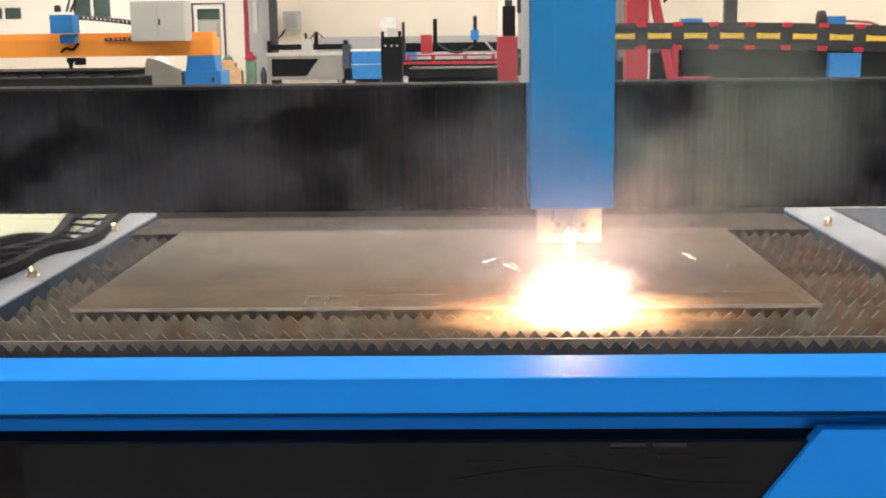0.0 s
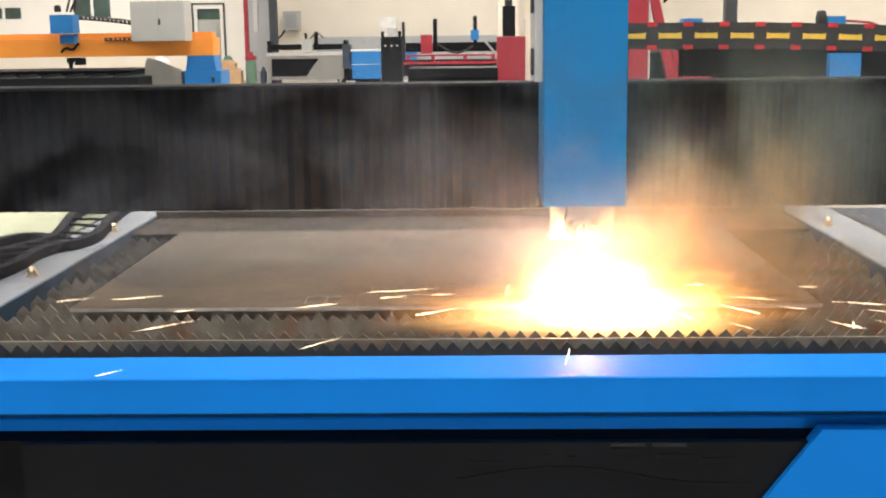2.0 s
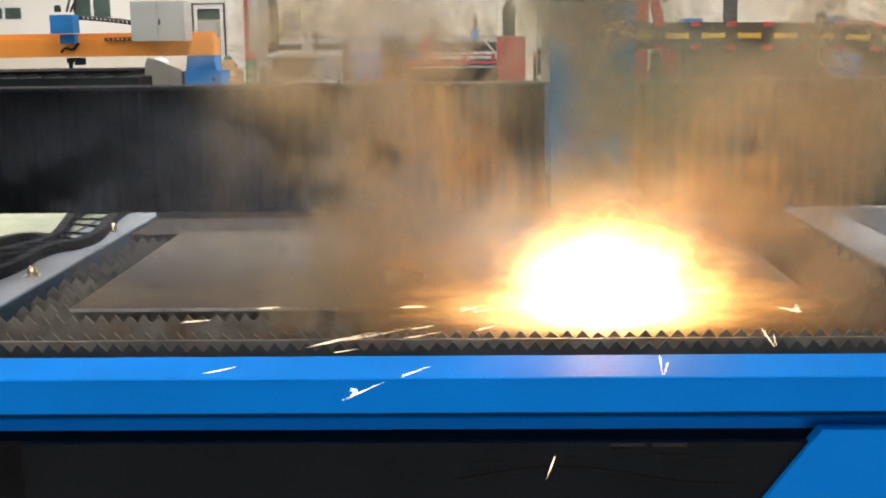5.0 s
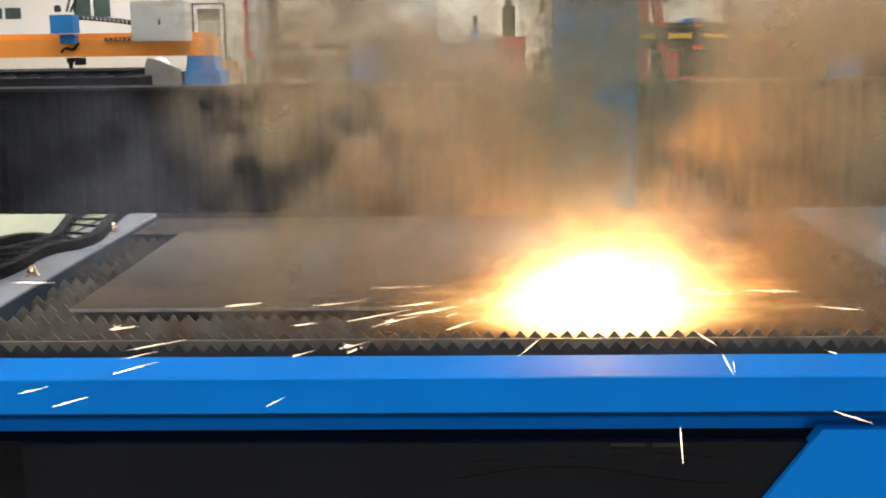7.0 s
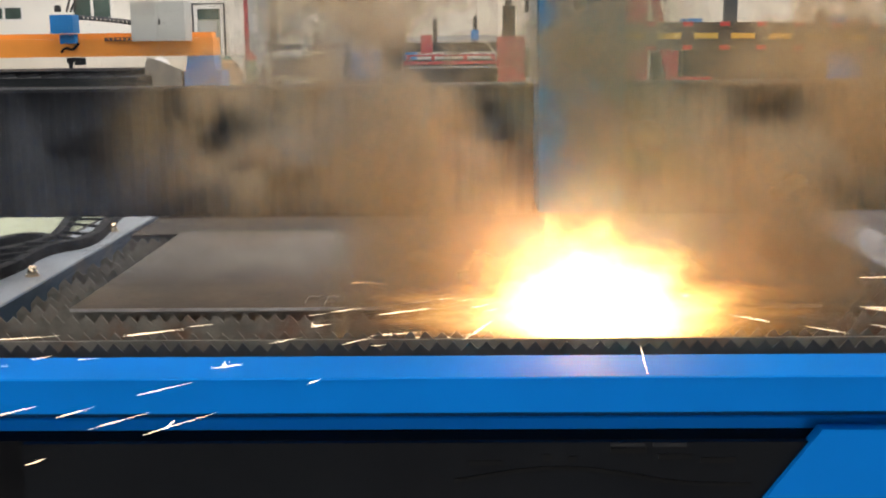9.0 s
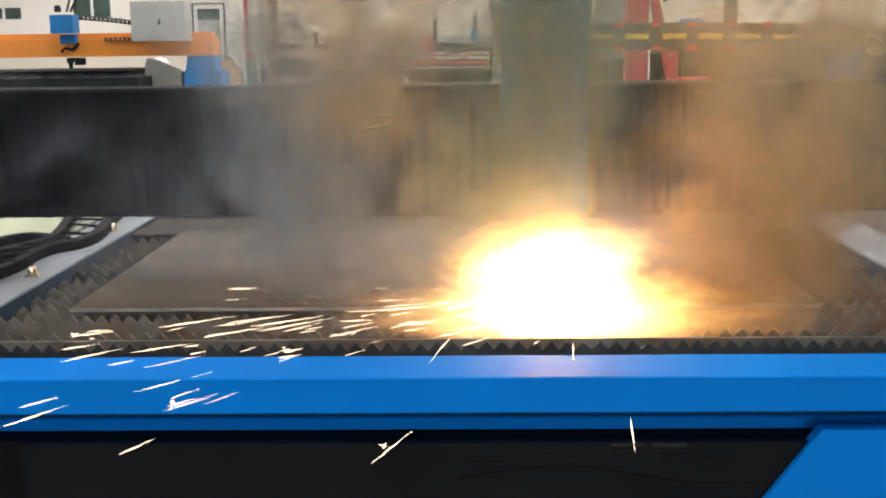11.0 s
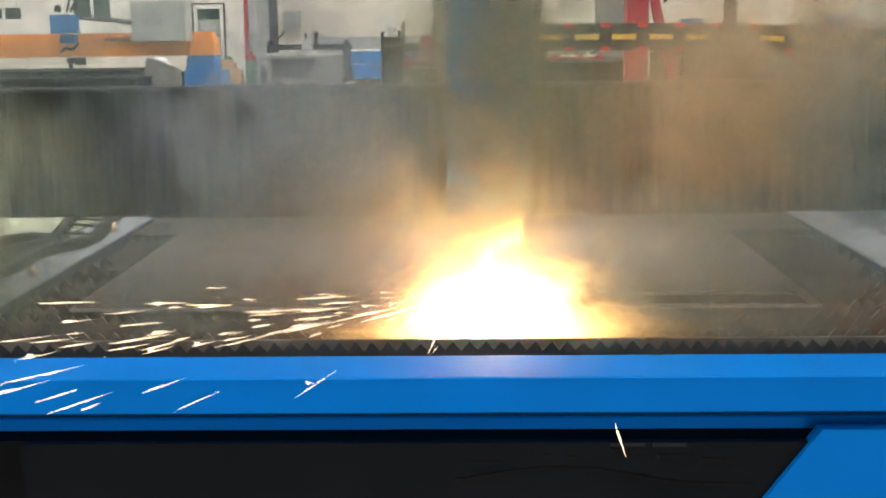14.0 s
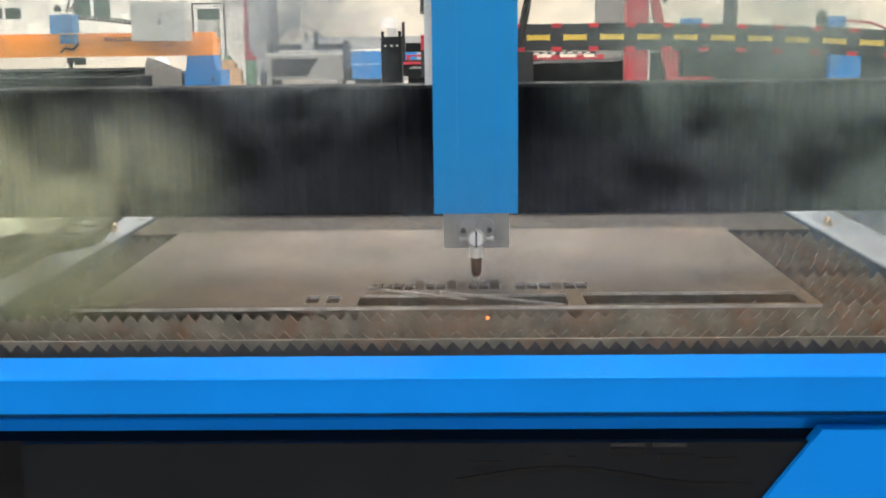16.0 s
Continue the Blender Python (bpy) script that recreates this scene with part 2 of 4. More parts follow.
def prism(profile, a, b, axis="x", bm=None):
    """A profile drawn in the plane across an axis, pushed along it from a to b."""
    bm = bm or bmesh.new()
    put = {"x": lambda s, p: (s, p[0], p[1]), "y": lambda s, p: (p[0], s, p[1]), "z": lambda s, p: (p[0], p[1], s)}[axis]
    lo = [bm.verts.new(put(a, p)) for p in profile]
    hi = [bm.verts.new(put(b, p)) for p in profile]
    bm.faces.new(lo), bm.faces.new(hi[::-1])
    for i in range(len(profile)):
        j = (i + 1) % len(profile)
        bm.faces.new((lo[i], lo[j], hi[j], hi[i]))
    return bm


def turned(profile, x, y, z, axis="z", steps=20, bm=None):
    """A turned body: (radius, height) rings round an axis through x, y, z."""
    bm = bm or bmesh.new()
    rings = []
    for r, h in profile:
        ring = []
        for i in range(steps):
            a = 2 * math.pi * i / steps
            c, s = r * math.cos(a), r * math.sin(a)
            p = {"z": (x + c, y + s, z + h), "y": (x + c, y + h, z + s), "x": (x + h, y + c, z + s)}[axis]
            ring.append(bm.verts.new(p))
        rings.append(ring)
    for a, b in zip(rings, rings[1:]):
        for i in range(steps):
            j = (i + 1) % steps
            bm.faces.new((a[i], a[j], b[j], b[i]))
    bm.faces.new(rings[0]), bm.faces.new(rings[-1][::-1])
    return bm


def tube(points, radius, sides=8, bm=None):
    """A round cable along points."""
    bm = bm or bmesh.new()
    pts = [Vector(p) for p in points]
    rings = []
    for i, p in enumerate(pts):
        d = (pts[min(i + 1, len(pts) - 1)] - pts[max(i - 1, 0)]).normalized()
        a = d.orthogonal().normalized() if abs(d.z) > 0.98 else d.cross(Vector((0, 0, 1))).normalized()
        b = d.cross(a)
        rings.append([bm.verts.new(p + radius * (a * math.cos(q) + b * math.sin(q)))
                      for q in (2 * math.pi * s / sides for s in range(sides))])
    for a, b in zip(rings, rings[1:]):
        for i in range(sides):
            j = (i + 1) % sides
            bm.faces.new((a[i], a[j], b[j], b[i]))
    bm.faces.new(rings[0]), bm.faces.new(rings[-1][::-1])
    return bm


def curve_points(f, n):
    return [f(i / (n - 1)) for i in range(n)]


# ---- the hall ----
def hall():
    tagged(link("floor", box(-HALL_X, HALL_X, HALL_BACK, HALL_FAR, -0.2, 0.0), FLOOR),
           "pale worn concrete workshop floor with grey stains", "floor", kind="structure")
    # far wall, with openings for two windows and a door
    far = new("wall_far")
    tagged(far, "cream painted far wall of a workshop hall", "wall", kind="structure")
    holes = [(-14.9, -13.68, 1.87, 2.35), (-12.19, -10.93, 1.89, 2.75), (-8.44, -7.56, 0.0, 2.27)]
    y0, y1 = HALL_FAR, HALL_FAR + 0.25
    edge = -HALL_X
    for x0, x1, z0, z1 in holes:
        part("wall_panel", box(edge, x0, y0, y1, 0, HALL_H), WALL_WHITE, far)
        part("wall_panel", box(x0, x1, y0, y1, z1, HALL_H), WALL_WHITE, far)
        if z0 > 0:
            part("wall_panel", box(x0, x1, y0, y1, 0, z0), WALL_WHITE, far)
        edge = x1
    part("wall_panel", box(edge, -6.6, y0, y1, 0, HALL_H), WALL_WHITE, far)
    part("wall_panel", box(-6.6, HALL_X, y0, y1, 0, HALL_H), WALL_CREAM, far, "cream painted panel")
    part("dado", box(-HALL_X, -8.52, y0 - 0.03, y0, 0, 1.42), WALL_CREAM, far, "beige lower wall band")
    part("sill_ledge", box(-HALL_X, -9.4, y0 - 0.12, y0 - 0.03, 1.42, 1.5), FRAME_WHITE, far, "pale ledge")
    for i, (x0, x1, z0, z1) in enumerate(holes[:2]):
        w = new(f"window_{i + 1}")
        tagged(w, "white framed sliding window with dark green glass", "window", kind="structure")
        for a, b, c, d in ((x0, x1, z0, z0 + .07), (x0, x1, z1 - .07, z1), (x0, x0 + .07, z0 + .07, z1 - .07), (x1 - .07, x1, z0 + .07, z1 - .07),
                           ((x0 + x1) / 2 - .04, (x0 + x1) / 2 + .04, z0 + .07, z1 - .07)):
            part("window_frame", box(a, b, y0 + .02, y0 + .1, c, d), FRAME_WHITE, w)
        part("pane", box(x0 + .07, (x0 + x1) / 2 - .04, y0 + .05, y0 + .06, z0 + .07, z1 - .07), DARK_GLASS, w)
        part("pane", box((x0 + x1) / 2 + .04, x1 - .07, y0 + .05, y0 + .06, z0 + .07, z1 - .07), DARK_GLASS, w)
    x0, x1, z0, z1 = holes[2]
    d = new("door_1")
    tagged(d, "white framed workshop door with grey leaf, standing ajar", "door", kind="structure")
    for a, b, c, e in ((x0, x0 + .09, 0, z1), (x1 - .09, x1, 0, z1), (x0 + .09, x1 - .09, z1 - .1, z1)):
        part("door_frame", box(a, b, y0 - .03, y0 + .12, c, e), FRAME_WHITE, d)
    for a, b, c, e in ((x0 - .07, x0 - .02, 0, z1 + .07), (x1 + .02, x1 + .06, 0, z1 + .07), (x0 - .02, x1 + .02, z1 + .03, z1 + .07)):
        part("door_trim", box(a, b, y0 - .045, y0 - .005, c, e), POST_DARK, d, "dark outer trim")
    part("transom_glass", box(x0 + .09, x1 - .09, y0 + .04, y0 + .05, z1 - .42, z1 - .1), DARK_GLASS, d)
    part("door_leaf", box(x0 + .09, x1 - .22, y0 + .05, y0 + .09, 0.02, z1 - .46), GREY_CAB, d, "grey painted leaf")
    part("door_handle", box(x1 - .32, x1 - .27, y0 - .01, y0 + .05, 0.95, 1.12), RUBBER, d)
    for name, b in (("wall_left", (-HALL_X - .25, -HALL_X, HALL_BACK, HALL_FAR)), ("wall_right", (HALL_X, HALL_X + .25, HALL_BACK, HALL_FAR))):
        tagged(link(name, box(*b, 0, HALL_H), WALL_CREAM), "plain cream workshop side wall", "wall", kind="structure")
    back = new("wall_back")
    tagged(back, "plain unseen wall with a wide gate added for fill light", "wall", kind="structure")
    for a, b, c, e in ((-HALL_X, -4.5, 0, HALL_H), (4.5, HALL_X, 0, HALL_H), (-4.5, 4.5, 5.0, HALL_H)):
        part("wall_panel", box(a, b, HALL_BACK - .25, HALL_BACK, c, e), WALL_CREAM, back)
    bm = bmesh.new()
    edges = [-HALL_X]
    for s in SKYLIGHTS:
        edges += [s - 1.2, s + 1.2]
    edges.append(HALL_X)
    for a, b in zip(edges[::2], edges[1::2]):
        box(a, b, HALL_BACK, HALL_FAR, HALL_H, HALL_H + .15, bm)
    for a, b in zip(edges[1:-1:2], edges[2:-1:2]):
        box(a, b, HALL_BACK, -3.0, HALL_H, HALL_H + .15, bm)
        box(a, b, 34.0, HALL_FAR, HALL_H, HALL_H + .15, bm)
    tagged(link("ceiling", bm, ROOF), "pale sheet roof with long roof lights", "ceiling", kind="structure")
    # pillars and wall trims
    tagged(link("pillar_grey", box(-6.49, -5.86, 34.4, 34.9, 0, HALL_H), WALL_GREY, bevel=.01), "grey sheet-clad wall pillar", "pillar", kind="structure")
    tagged(link("pillar_slot", box(-6.34, -6.22, 34.36, 34.4, 1.45, 3.2), GREY_PLATE), "narrow pale louvre on the grey pillar", "louvre", kind="structure")
    tagged(link("trim_red", box(-6.62, -6.5, 34.38, 34.55, 0.1, HALL_H), RED_PAINT), "red painted corner strip on the pillar", "trim", kind="structure")
    tagged(link("post_dark", box(-5.82, -5.6, 34.0, 34.2, 0, HALL_H), POST_DARK, bevel=.01), "dark steel wall post", "post", kind="structure")
    tagged(link("post_right", box(7.15, 7.49, 33.9, 34.2, 0, HALL_H), POST_DARK, bevel=.02), "dark grey steel roof post", "post", kind="structure")
    tagged(link("post_beige", box(0.72, 1.3, 33.9, 34.2, 0, HALL_H), WALL_CREAM, bevel=.02), "beige steel roof post", "post", kind="structure")
    tagged(link("post_grey", box(3.1, 3.9, 29.8, 30.3, 0, HALL_H), POST_GREY, bevel=.02), "grey steel roof post", "post", kind="structure")
    tagged(link("baseboard", box(-4.6, 0.9, 34.9, 35.1, 0, 1.28), WALL_GREY, bevel=.02), "long grey low wall panel", "wall panel", kind="structure")


hall()


# ---- the cutting table ----
def slat_mesh(name, x0, x1, pitch, tooth, deep, thick, seed):
    """An upright toothed strip: a zigzag of triangles on a plain web, with burnt and blunted tips."""
    rnd = random.Random(seed)
    bm = bmesh.new()
    n = round((x1 - x0) / pitch)
    top = []
    for i in range(n):
        a = x0 + i * pitch
        cut = rnd.random()
        tip = tooth * (1.0 if cut > 0.25 else rnd.uniform(0.72, 0.95))
        top += [(a, -tooth + rnd.uniform(-.0015, .0015)), (a + pitch * rnd.uniform(.44, .56), tip - tooth)]
    top.append((x0 + n * pitch, -tooth))
    rows = []
    for y in (-thick / 2, thick / 2):
        rows.append(([bm.verts.new((x, y + rnd.uniform(-.0006, .0006), z)) for x, z in top],
                     [bm.verts.new((x, y, -deep)) for x, z in top]))
    (ft, fb), (bt, bb) = rows
    for i in range(len(top) - 1):
        bm.faces.new((fb[i], fb[i + 1], ft[i + 1], ft[i]))
        bm.faces.new((bb[i + 1], bb[i], bt[i], bt[i + 1]))
        bm.faces.new((ft[i], ft[i + 1], bt[i + 1], bt[i]))
    me = bpy.data.meshes.new(name)
    bmesh.ops.recalc_face_normals(bm, faces=bm.faces)
    bm.to_mesh(me)
    bm.free()
    me.materials.append(SLAT)
    return me


def acorn_nut(parent, x, y, z):
    bm = turned([(.0155, 0), (.0155, .0025)], x, y, z, steps=18)
    turned([(.011, .0025), (.011, .011), (.0098, .0118), (.009, .0172), (.0063, .0215), (.002, .0235)], x, y, z, steps=12, bm=bm)
    return part("acorn_nut", bm, BRASS, parent, "domed golden zinc nut on a washer", smooth=False)


def cutting_table():
    t = thing("cutting_table", 0, 0, 0, "blue steel plasma cutting table with toothed slats and black front panel", "machine")
    L, R = -1.3, 1.27
    # front beam: a folded sheet with its top, front and a shadow gap above the lower lip
    part("front_beam", prism([(1.66, .797), (1.66, .847), (1.6625, .85), (1.782, .85), (1.785, .847), (1.785, .797)], L, R), BLUE, t, "blue enamelled front beam")
    part("beam_edge", prism([(1.6585, .8465), (1.6585, .8496), (1.6615, .8512), (1.6635, .8512), (1.6635, .8502), (1.66, .8465)], L, R), BLUE, t)
    # shade of the overhanging beam, put in as a dark blue strip
    part("shadow_gap", box(L, R, 1.742, 1.78, .764, .797), SHADE_BLUE, t, "recessed strip coloured as the shade under the beam")
    part("lower_lip", prism([(1.735, .745), (1.735, .7615), (1.738, .764), (1.78, .764), (1.78, .745)], L, R), BLUE, t, "blue lower lip")
    # black front panel set back between blue pods
    panel = part("front_panel", box(-.69, .545, 1.676, 1.688, .05, .744), ACRYLIC, t, "glossy black acrylic front panel")
    part("panel_cap", box(-1.1, .545, 1.6885, 1.741, .738, .7445), BLACK_RECESS, t)
    part("panel_jamb", box(-1.1, -.6905, 1.690, 1.70, .05, .7375), BLACK_RECESS, t)
    # thin dull shapes raised on the panel: an arch and short bars
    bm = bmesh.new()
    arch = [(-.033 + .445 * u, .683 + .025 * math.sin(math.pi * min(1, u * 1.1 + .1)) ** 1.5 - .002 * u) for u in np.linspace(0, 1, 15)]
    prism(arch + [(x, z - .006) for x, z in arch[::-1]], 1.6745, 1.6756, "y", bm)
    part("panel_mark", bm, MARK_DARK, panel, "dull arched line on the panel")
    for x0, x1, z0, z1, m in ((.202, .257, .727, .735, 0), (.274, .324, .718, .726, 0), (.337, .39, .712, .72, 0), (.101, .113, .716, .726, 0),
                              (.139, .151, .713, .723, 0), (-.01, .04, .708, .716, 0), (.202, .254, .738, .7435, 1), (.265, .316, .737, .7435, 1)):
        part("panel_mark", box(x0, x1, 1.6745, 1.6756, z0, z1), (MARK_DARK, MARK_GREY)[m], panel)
    pod = [(.513, .7665), (1.013, .7665), (1.013, .03), (-.03, .03), (-.03, .04)]
    part("front_pod", prism(pod, 1.664, 1.692, "y"), BLUE, t, "blue angled front panel", bevel=.006)
    part("body", box(-1.08, 1.05, 1.782, 3.4, .05, .62), BLACK_RECESS, t)
    part("tray", box(-1.0, .97, 1.79, 3.32, .62, .66), TRAY, t, "sooty slag tray under the slats")
    for a, b in ((-1.08, -.908), (.876, 1.05)):
        part("side_wall", box(a + .004, b - .004, 1.79, 3.36, .62, .838), TRAY, t)
    part("back_wall", box(-.904, .872, 3.27, 3.34, .66, .86), TRAY, t)
    # rails, with nuts
    part("rail", box(-1.036, -.905, 1.79, 3.4, .838, .85), RAIL, t, "bare aluminium side rail", bevel=.002)
    part("rail", box(.875, 1.004, 1.79, 3.4, .838, .85), RAIL, t, "bare aluminium side rail", bevel=.002)
    for x in (-.945, .913):
        for y in (1.855, 2.428, 3.0):
            acorn_nut(t, x, y, .85)
    part("liner", box(-.9045, -.899, 1.79, 3.27, .70, .849), LINER, t, "worn blue inner side sheet")
    part("liner", box(.8695, .8745, 1.79, 3.27, .70, .849), LINER, t, "worn blue inner side sheet")
    part("support_bar", box(-.89, .86, 1.899, 1.905, .80, .8455), SLAT, t, "flat steel bar before the slats")
    # toothed slats
    meshes = [slat_mesh("slat", -.888, .86, .027, .0155, .12, .003, s) for s in (3, 8, 21)]
    rnd = random.Random(5)
    black = slat_mesh("slat", -.888, .86, .027, .0155, .12, .003, 14)
    black.materials[0] = SLAT_BLACK
    part("back_sheet", box(-.895, .865, 2.992, 3.268, .838, .8425), BACK_SHEET, t, "sooty brown sheet behind the last slat", bevel=.001)
    rows = [1.88, 1.955] + [2.093 + .085 * i for i in range(11)]
    for i, y in enumerate(rows):
        s = new("slat", meshes[i % 3] if i else black)
        s.parent = t
        z = .845 if i > 1 else (.8475, .8465)[i]
        s.matrix_basis = pose(rnd.uniform(-.008, .008), y, z, rnd.uniform(-2, 2), 0, rnd.uniform(-.2, .2))
    return t


cutting_table()


# ---- the plate that is being cut ----
R1 = (-.222, .177, 2.124, 2.218)
R2 = (.208, .616, 2.127, 2.226)
S1, S2 = (-.322, -.298, 2.150, 2.211), (-.283, -.258, 2.150, 2.211)
LETTERS = [(-.205 + .0215 * i, -.205 + .0215 * i + w) for i, w in
           enumerate((.017, .018, .016, .017, .018, .016, .018, .017, .018, .016, .017, .018))] + \
          [(.082 + .0245 * i, .082 + .0245 * i + w) for i, w in enumerate((.021, .019, .021, .02, .021, .02))]
LY = (2.262, 2.318)
PZ0, PZ1 = .8452, .8512


def sheet_with_holes(x0, x1, y0, y1, z0, z1, holes):
    """A plate cut along the lines of its holes; walls stand round every opening."""
    xs = sorted({x0, x1, *[h[0] for h in holes], *[h[1] for h in holes]})
    ys = sorted({y0, y1, *[h[2] for h in holes], *[h[3] for h in holes]})
    bm = bmesh.new()
    v = {}

    def at(i, j, k):
        if (i, j, k) not in v:
            v[i, j, k] = bm.verts.new((xs[i], ys[j], (z0, z1)[k]))
        return v[i, j, k]

    def solid(i, j):
        if not (0 <= i < len(xs) - 1 and 0 <= j < len(ys) - 1):
            return False
        cx, cy = (xs[i] + xs[i + 1]) / 2, (ys[j] + ys[j + 1]) / 2
        return not any(a < cx < b and c < cy < d for a, b, c, d in holes)

    for i in range(len(xs) - 1):
        for j in range(len(ys) - 1):
            if not solid(i, j):
                continue
            for k in (0, 1):
                bm.faces.new([at(i, j, k), at(i + 1, j, k), at(i + 1, j + 1, k), at(i, j + 1, k)])
            for di, dj, p, q in ((-1, 0, (0, 0), (0, 1)), (1, 0, (1, 0), (1, 1)), (0, -1, (0, 0), (1, 0)), (0, 1, (0, 1), (1, 1))):
                if not solid(i + di, j + dj):
                    a, b = (i + p[0], j + p[1]), (i + q[0], j + q[1])
                    f = bm.faces.new([at(*a, 0), at(*b, 0), at(*b, 1), at(*a, 1)])
                    f.material_index = 1
    return bm


def steel_plate():
    holes = [R1, R2, S1, S2] + [(a, b, *LY) for a, b in LETTERS]
    p = link("steel_plate", sheet_with_holes(-.758, .64, 2.114, 2.978, PZ0, PZ1, holes), STEEL_PLATE)
    p.data.materials.append(CUT_EDGE)
    return tagged(p, "brown-grey hot-rolled steel plate with cut slots lying on the slats", "steel plate")


steel_plate()


def offcut(name, r, label, gap=.0005):
    """A piece cut free of the plate, its origin at its own middle."""
    cx, cy = (r[0] + r[1]) / 2, (r[2] + r[3]) / 2
    ob = link(name, box(r[0] - cx + gap, r[1] - cx - gap, r[2] - cy + gap, r[3] - cy - gap, -.0028, .0028), STEEL_PLATE, bevel=.0006)
    ob.matrix_basis = pose(cx, cy, PZ1 - .0031)
    return tagged(ob, label, "offcut")


OFF1 = offcut("offcut_bar", R1, "long steel offcut lying in the plate until it is cut free")
OFF2 = offcut("offcut_bar", R2, "wide steel offcut lying in the plate until it is cut free")
OFFS = [offcut("offcut_square", s, "small square steel offcut beside the long slot") for s in (S1, S2)]
SLUGS = []
for a, b in LETTERS:
    s = offcut("slug", (a, b, *LY), "small cut steel slug tilted in its slot")
    tagged(s, group="slugs cut from the plate")
    SLUGS.append(s)
STRIPS = []
for i, (w, x, z) in enumerate(((.20, .0, .8535), (.24, .06, .8575))):
    s = tagged(link("offcut_strip", box(-w / 2, w / 2, -.0016, .0016, -.002, .002), CUT_EDGE, bevel=.0006),
               "thin bright steel strip released by the cut", "offcut")
    STRIPS.append(s)


# ---- gantry and carriage ----
def gantry():
    g = thing("gantry", 0, 2.404, 0, "black gantry beam behind pleated bellows covers", "gantry")
    part("beam", box(-1.34, 1.31, .03, .16, 1.0, 1.235), BLACK_RECESS, g)
    # pleated covers: sharp folds, slightly uneven
    for name, a, b, pitch in (("bellows", -1.3, -.155, .0315), ("bellows", -.153, .28, .032), ("bellows", .282, 1.27, .030)):
        fold = .007 if a < -1 else .008
        rnd = random.Random(int(a * 100))
        bm = bmesh.new()
        n = int((b - a) / pitch)
        xs = []
        for i in range(n):
            q = a + i * pitch
            amp = fold * rnd.uniform(.75, 1.1)
            xs += [(q, amp), (q + pitch * .40 + rnd.uniform(-.002, .002), .0), (q + pitch * .52, .0), (q + pitch * .92, amp)]
        xs.append((b, fold))
        for z0, z1, o0, o1 in ((.987, .992, .004, .0), (.992, 1.242, .0, .0), (1.242, 1.248, .0, .006)):
            lo = [bm.verts.new((x, y + o0, z0)) for x, y in xs]
            hi = [bm.verts.new((x, y + o1, z1 - (.12 * y if z1 > 1.247 else 0))) for x, y in xs]
            for i in range(len(xs) - 1):
                bm.faces.new((lo[i], lo[i + 1], hi[i + 1], hi[i]))
        lo = [bm.verts.new((x, y + .006, 1.248 - .12 * y)) for x, y in xs]
        hi = [bm.verts.new((x, .03, 1.248)) for x, y in xs]
        for i in range(len(xs) - 1):
            bm.faces.new((lo[i], lo[i + 1], hi[i + 1], hi[i]))
        bmesh.ops.remove_doubles(bm, verts=bm.verts, dist=.0002)
        part(name, bm, BELLOWS, g, "black pleated cloth bellows")
    part("top_rail", box(-1.34, 1.31, .034, .155, 1.236, 1.247), BLACK_RECESS, g, bevel=.002)
    part("bottom_rail", box(-1.34, 1.31, .018, .16, .987, .9995), BLACK_RECESS, g)
    part("end_block", box(-1.42, -1.342, -.1, .25, .865, 1.27), GREYDARK, g, bevel=.006)
    part("end_block", box(1.312, 1.39, -.1, .25, .865, 1.27), GREYDARK, g, bevel=.006)
    for s, x in ((1, -1.38), (-1, 1.35)):
        part("foot", box(x - .06, x + .06, -.14, .28, .80, .864), GREYDARK, g, bevel=.004)
        part("foot_post", box(x - .045, x + .045, -.1, .24, .0, .80), BLACK_RECESS, g)
    return g


GANTRY = gantry()


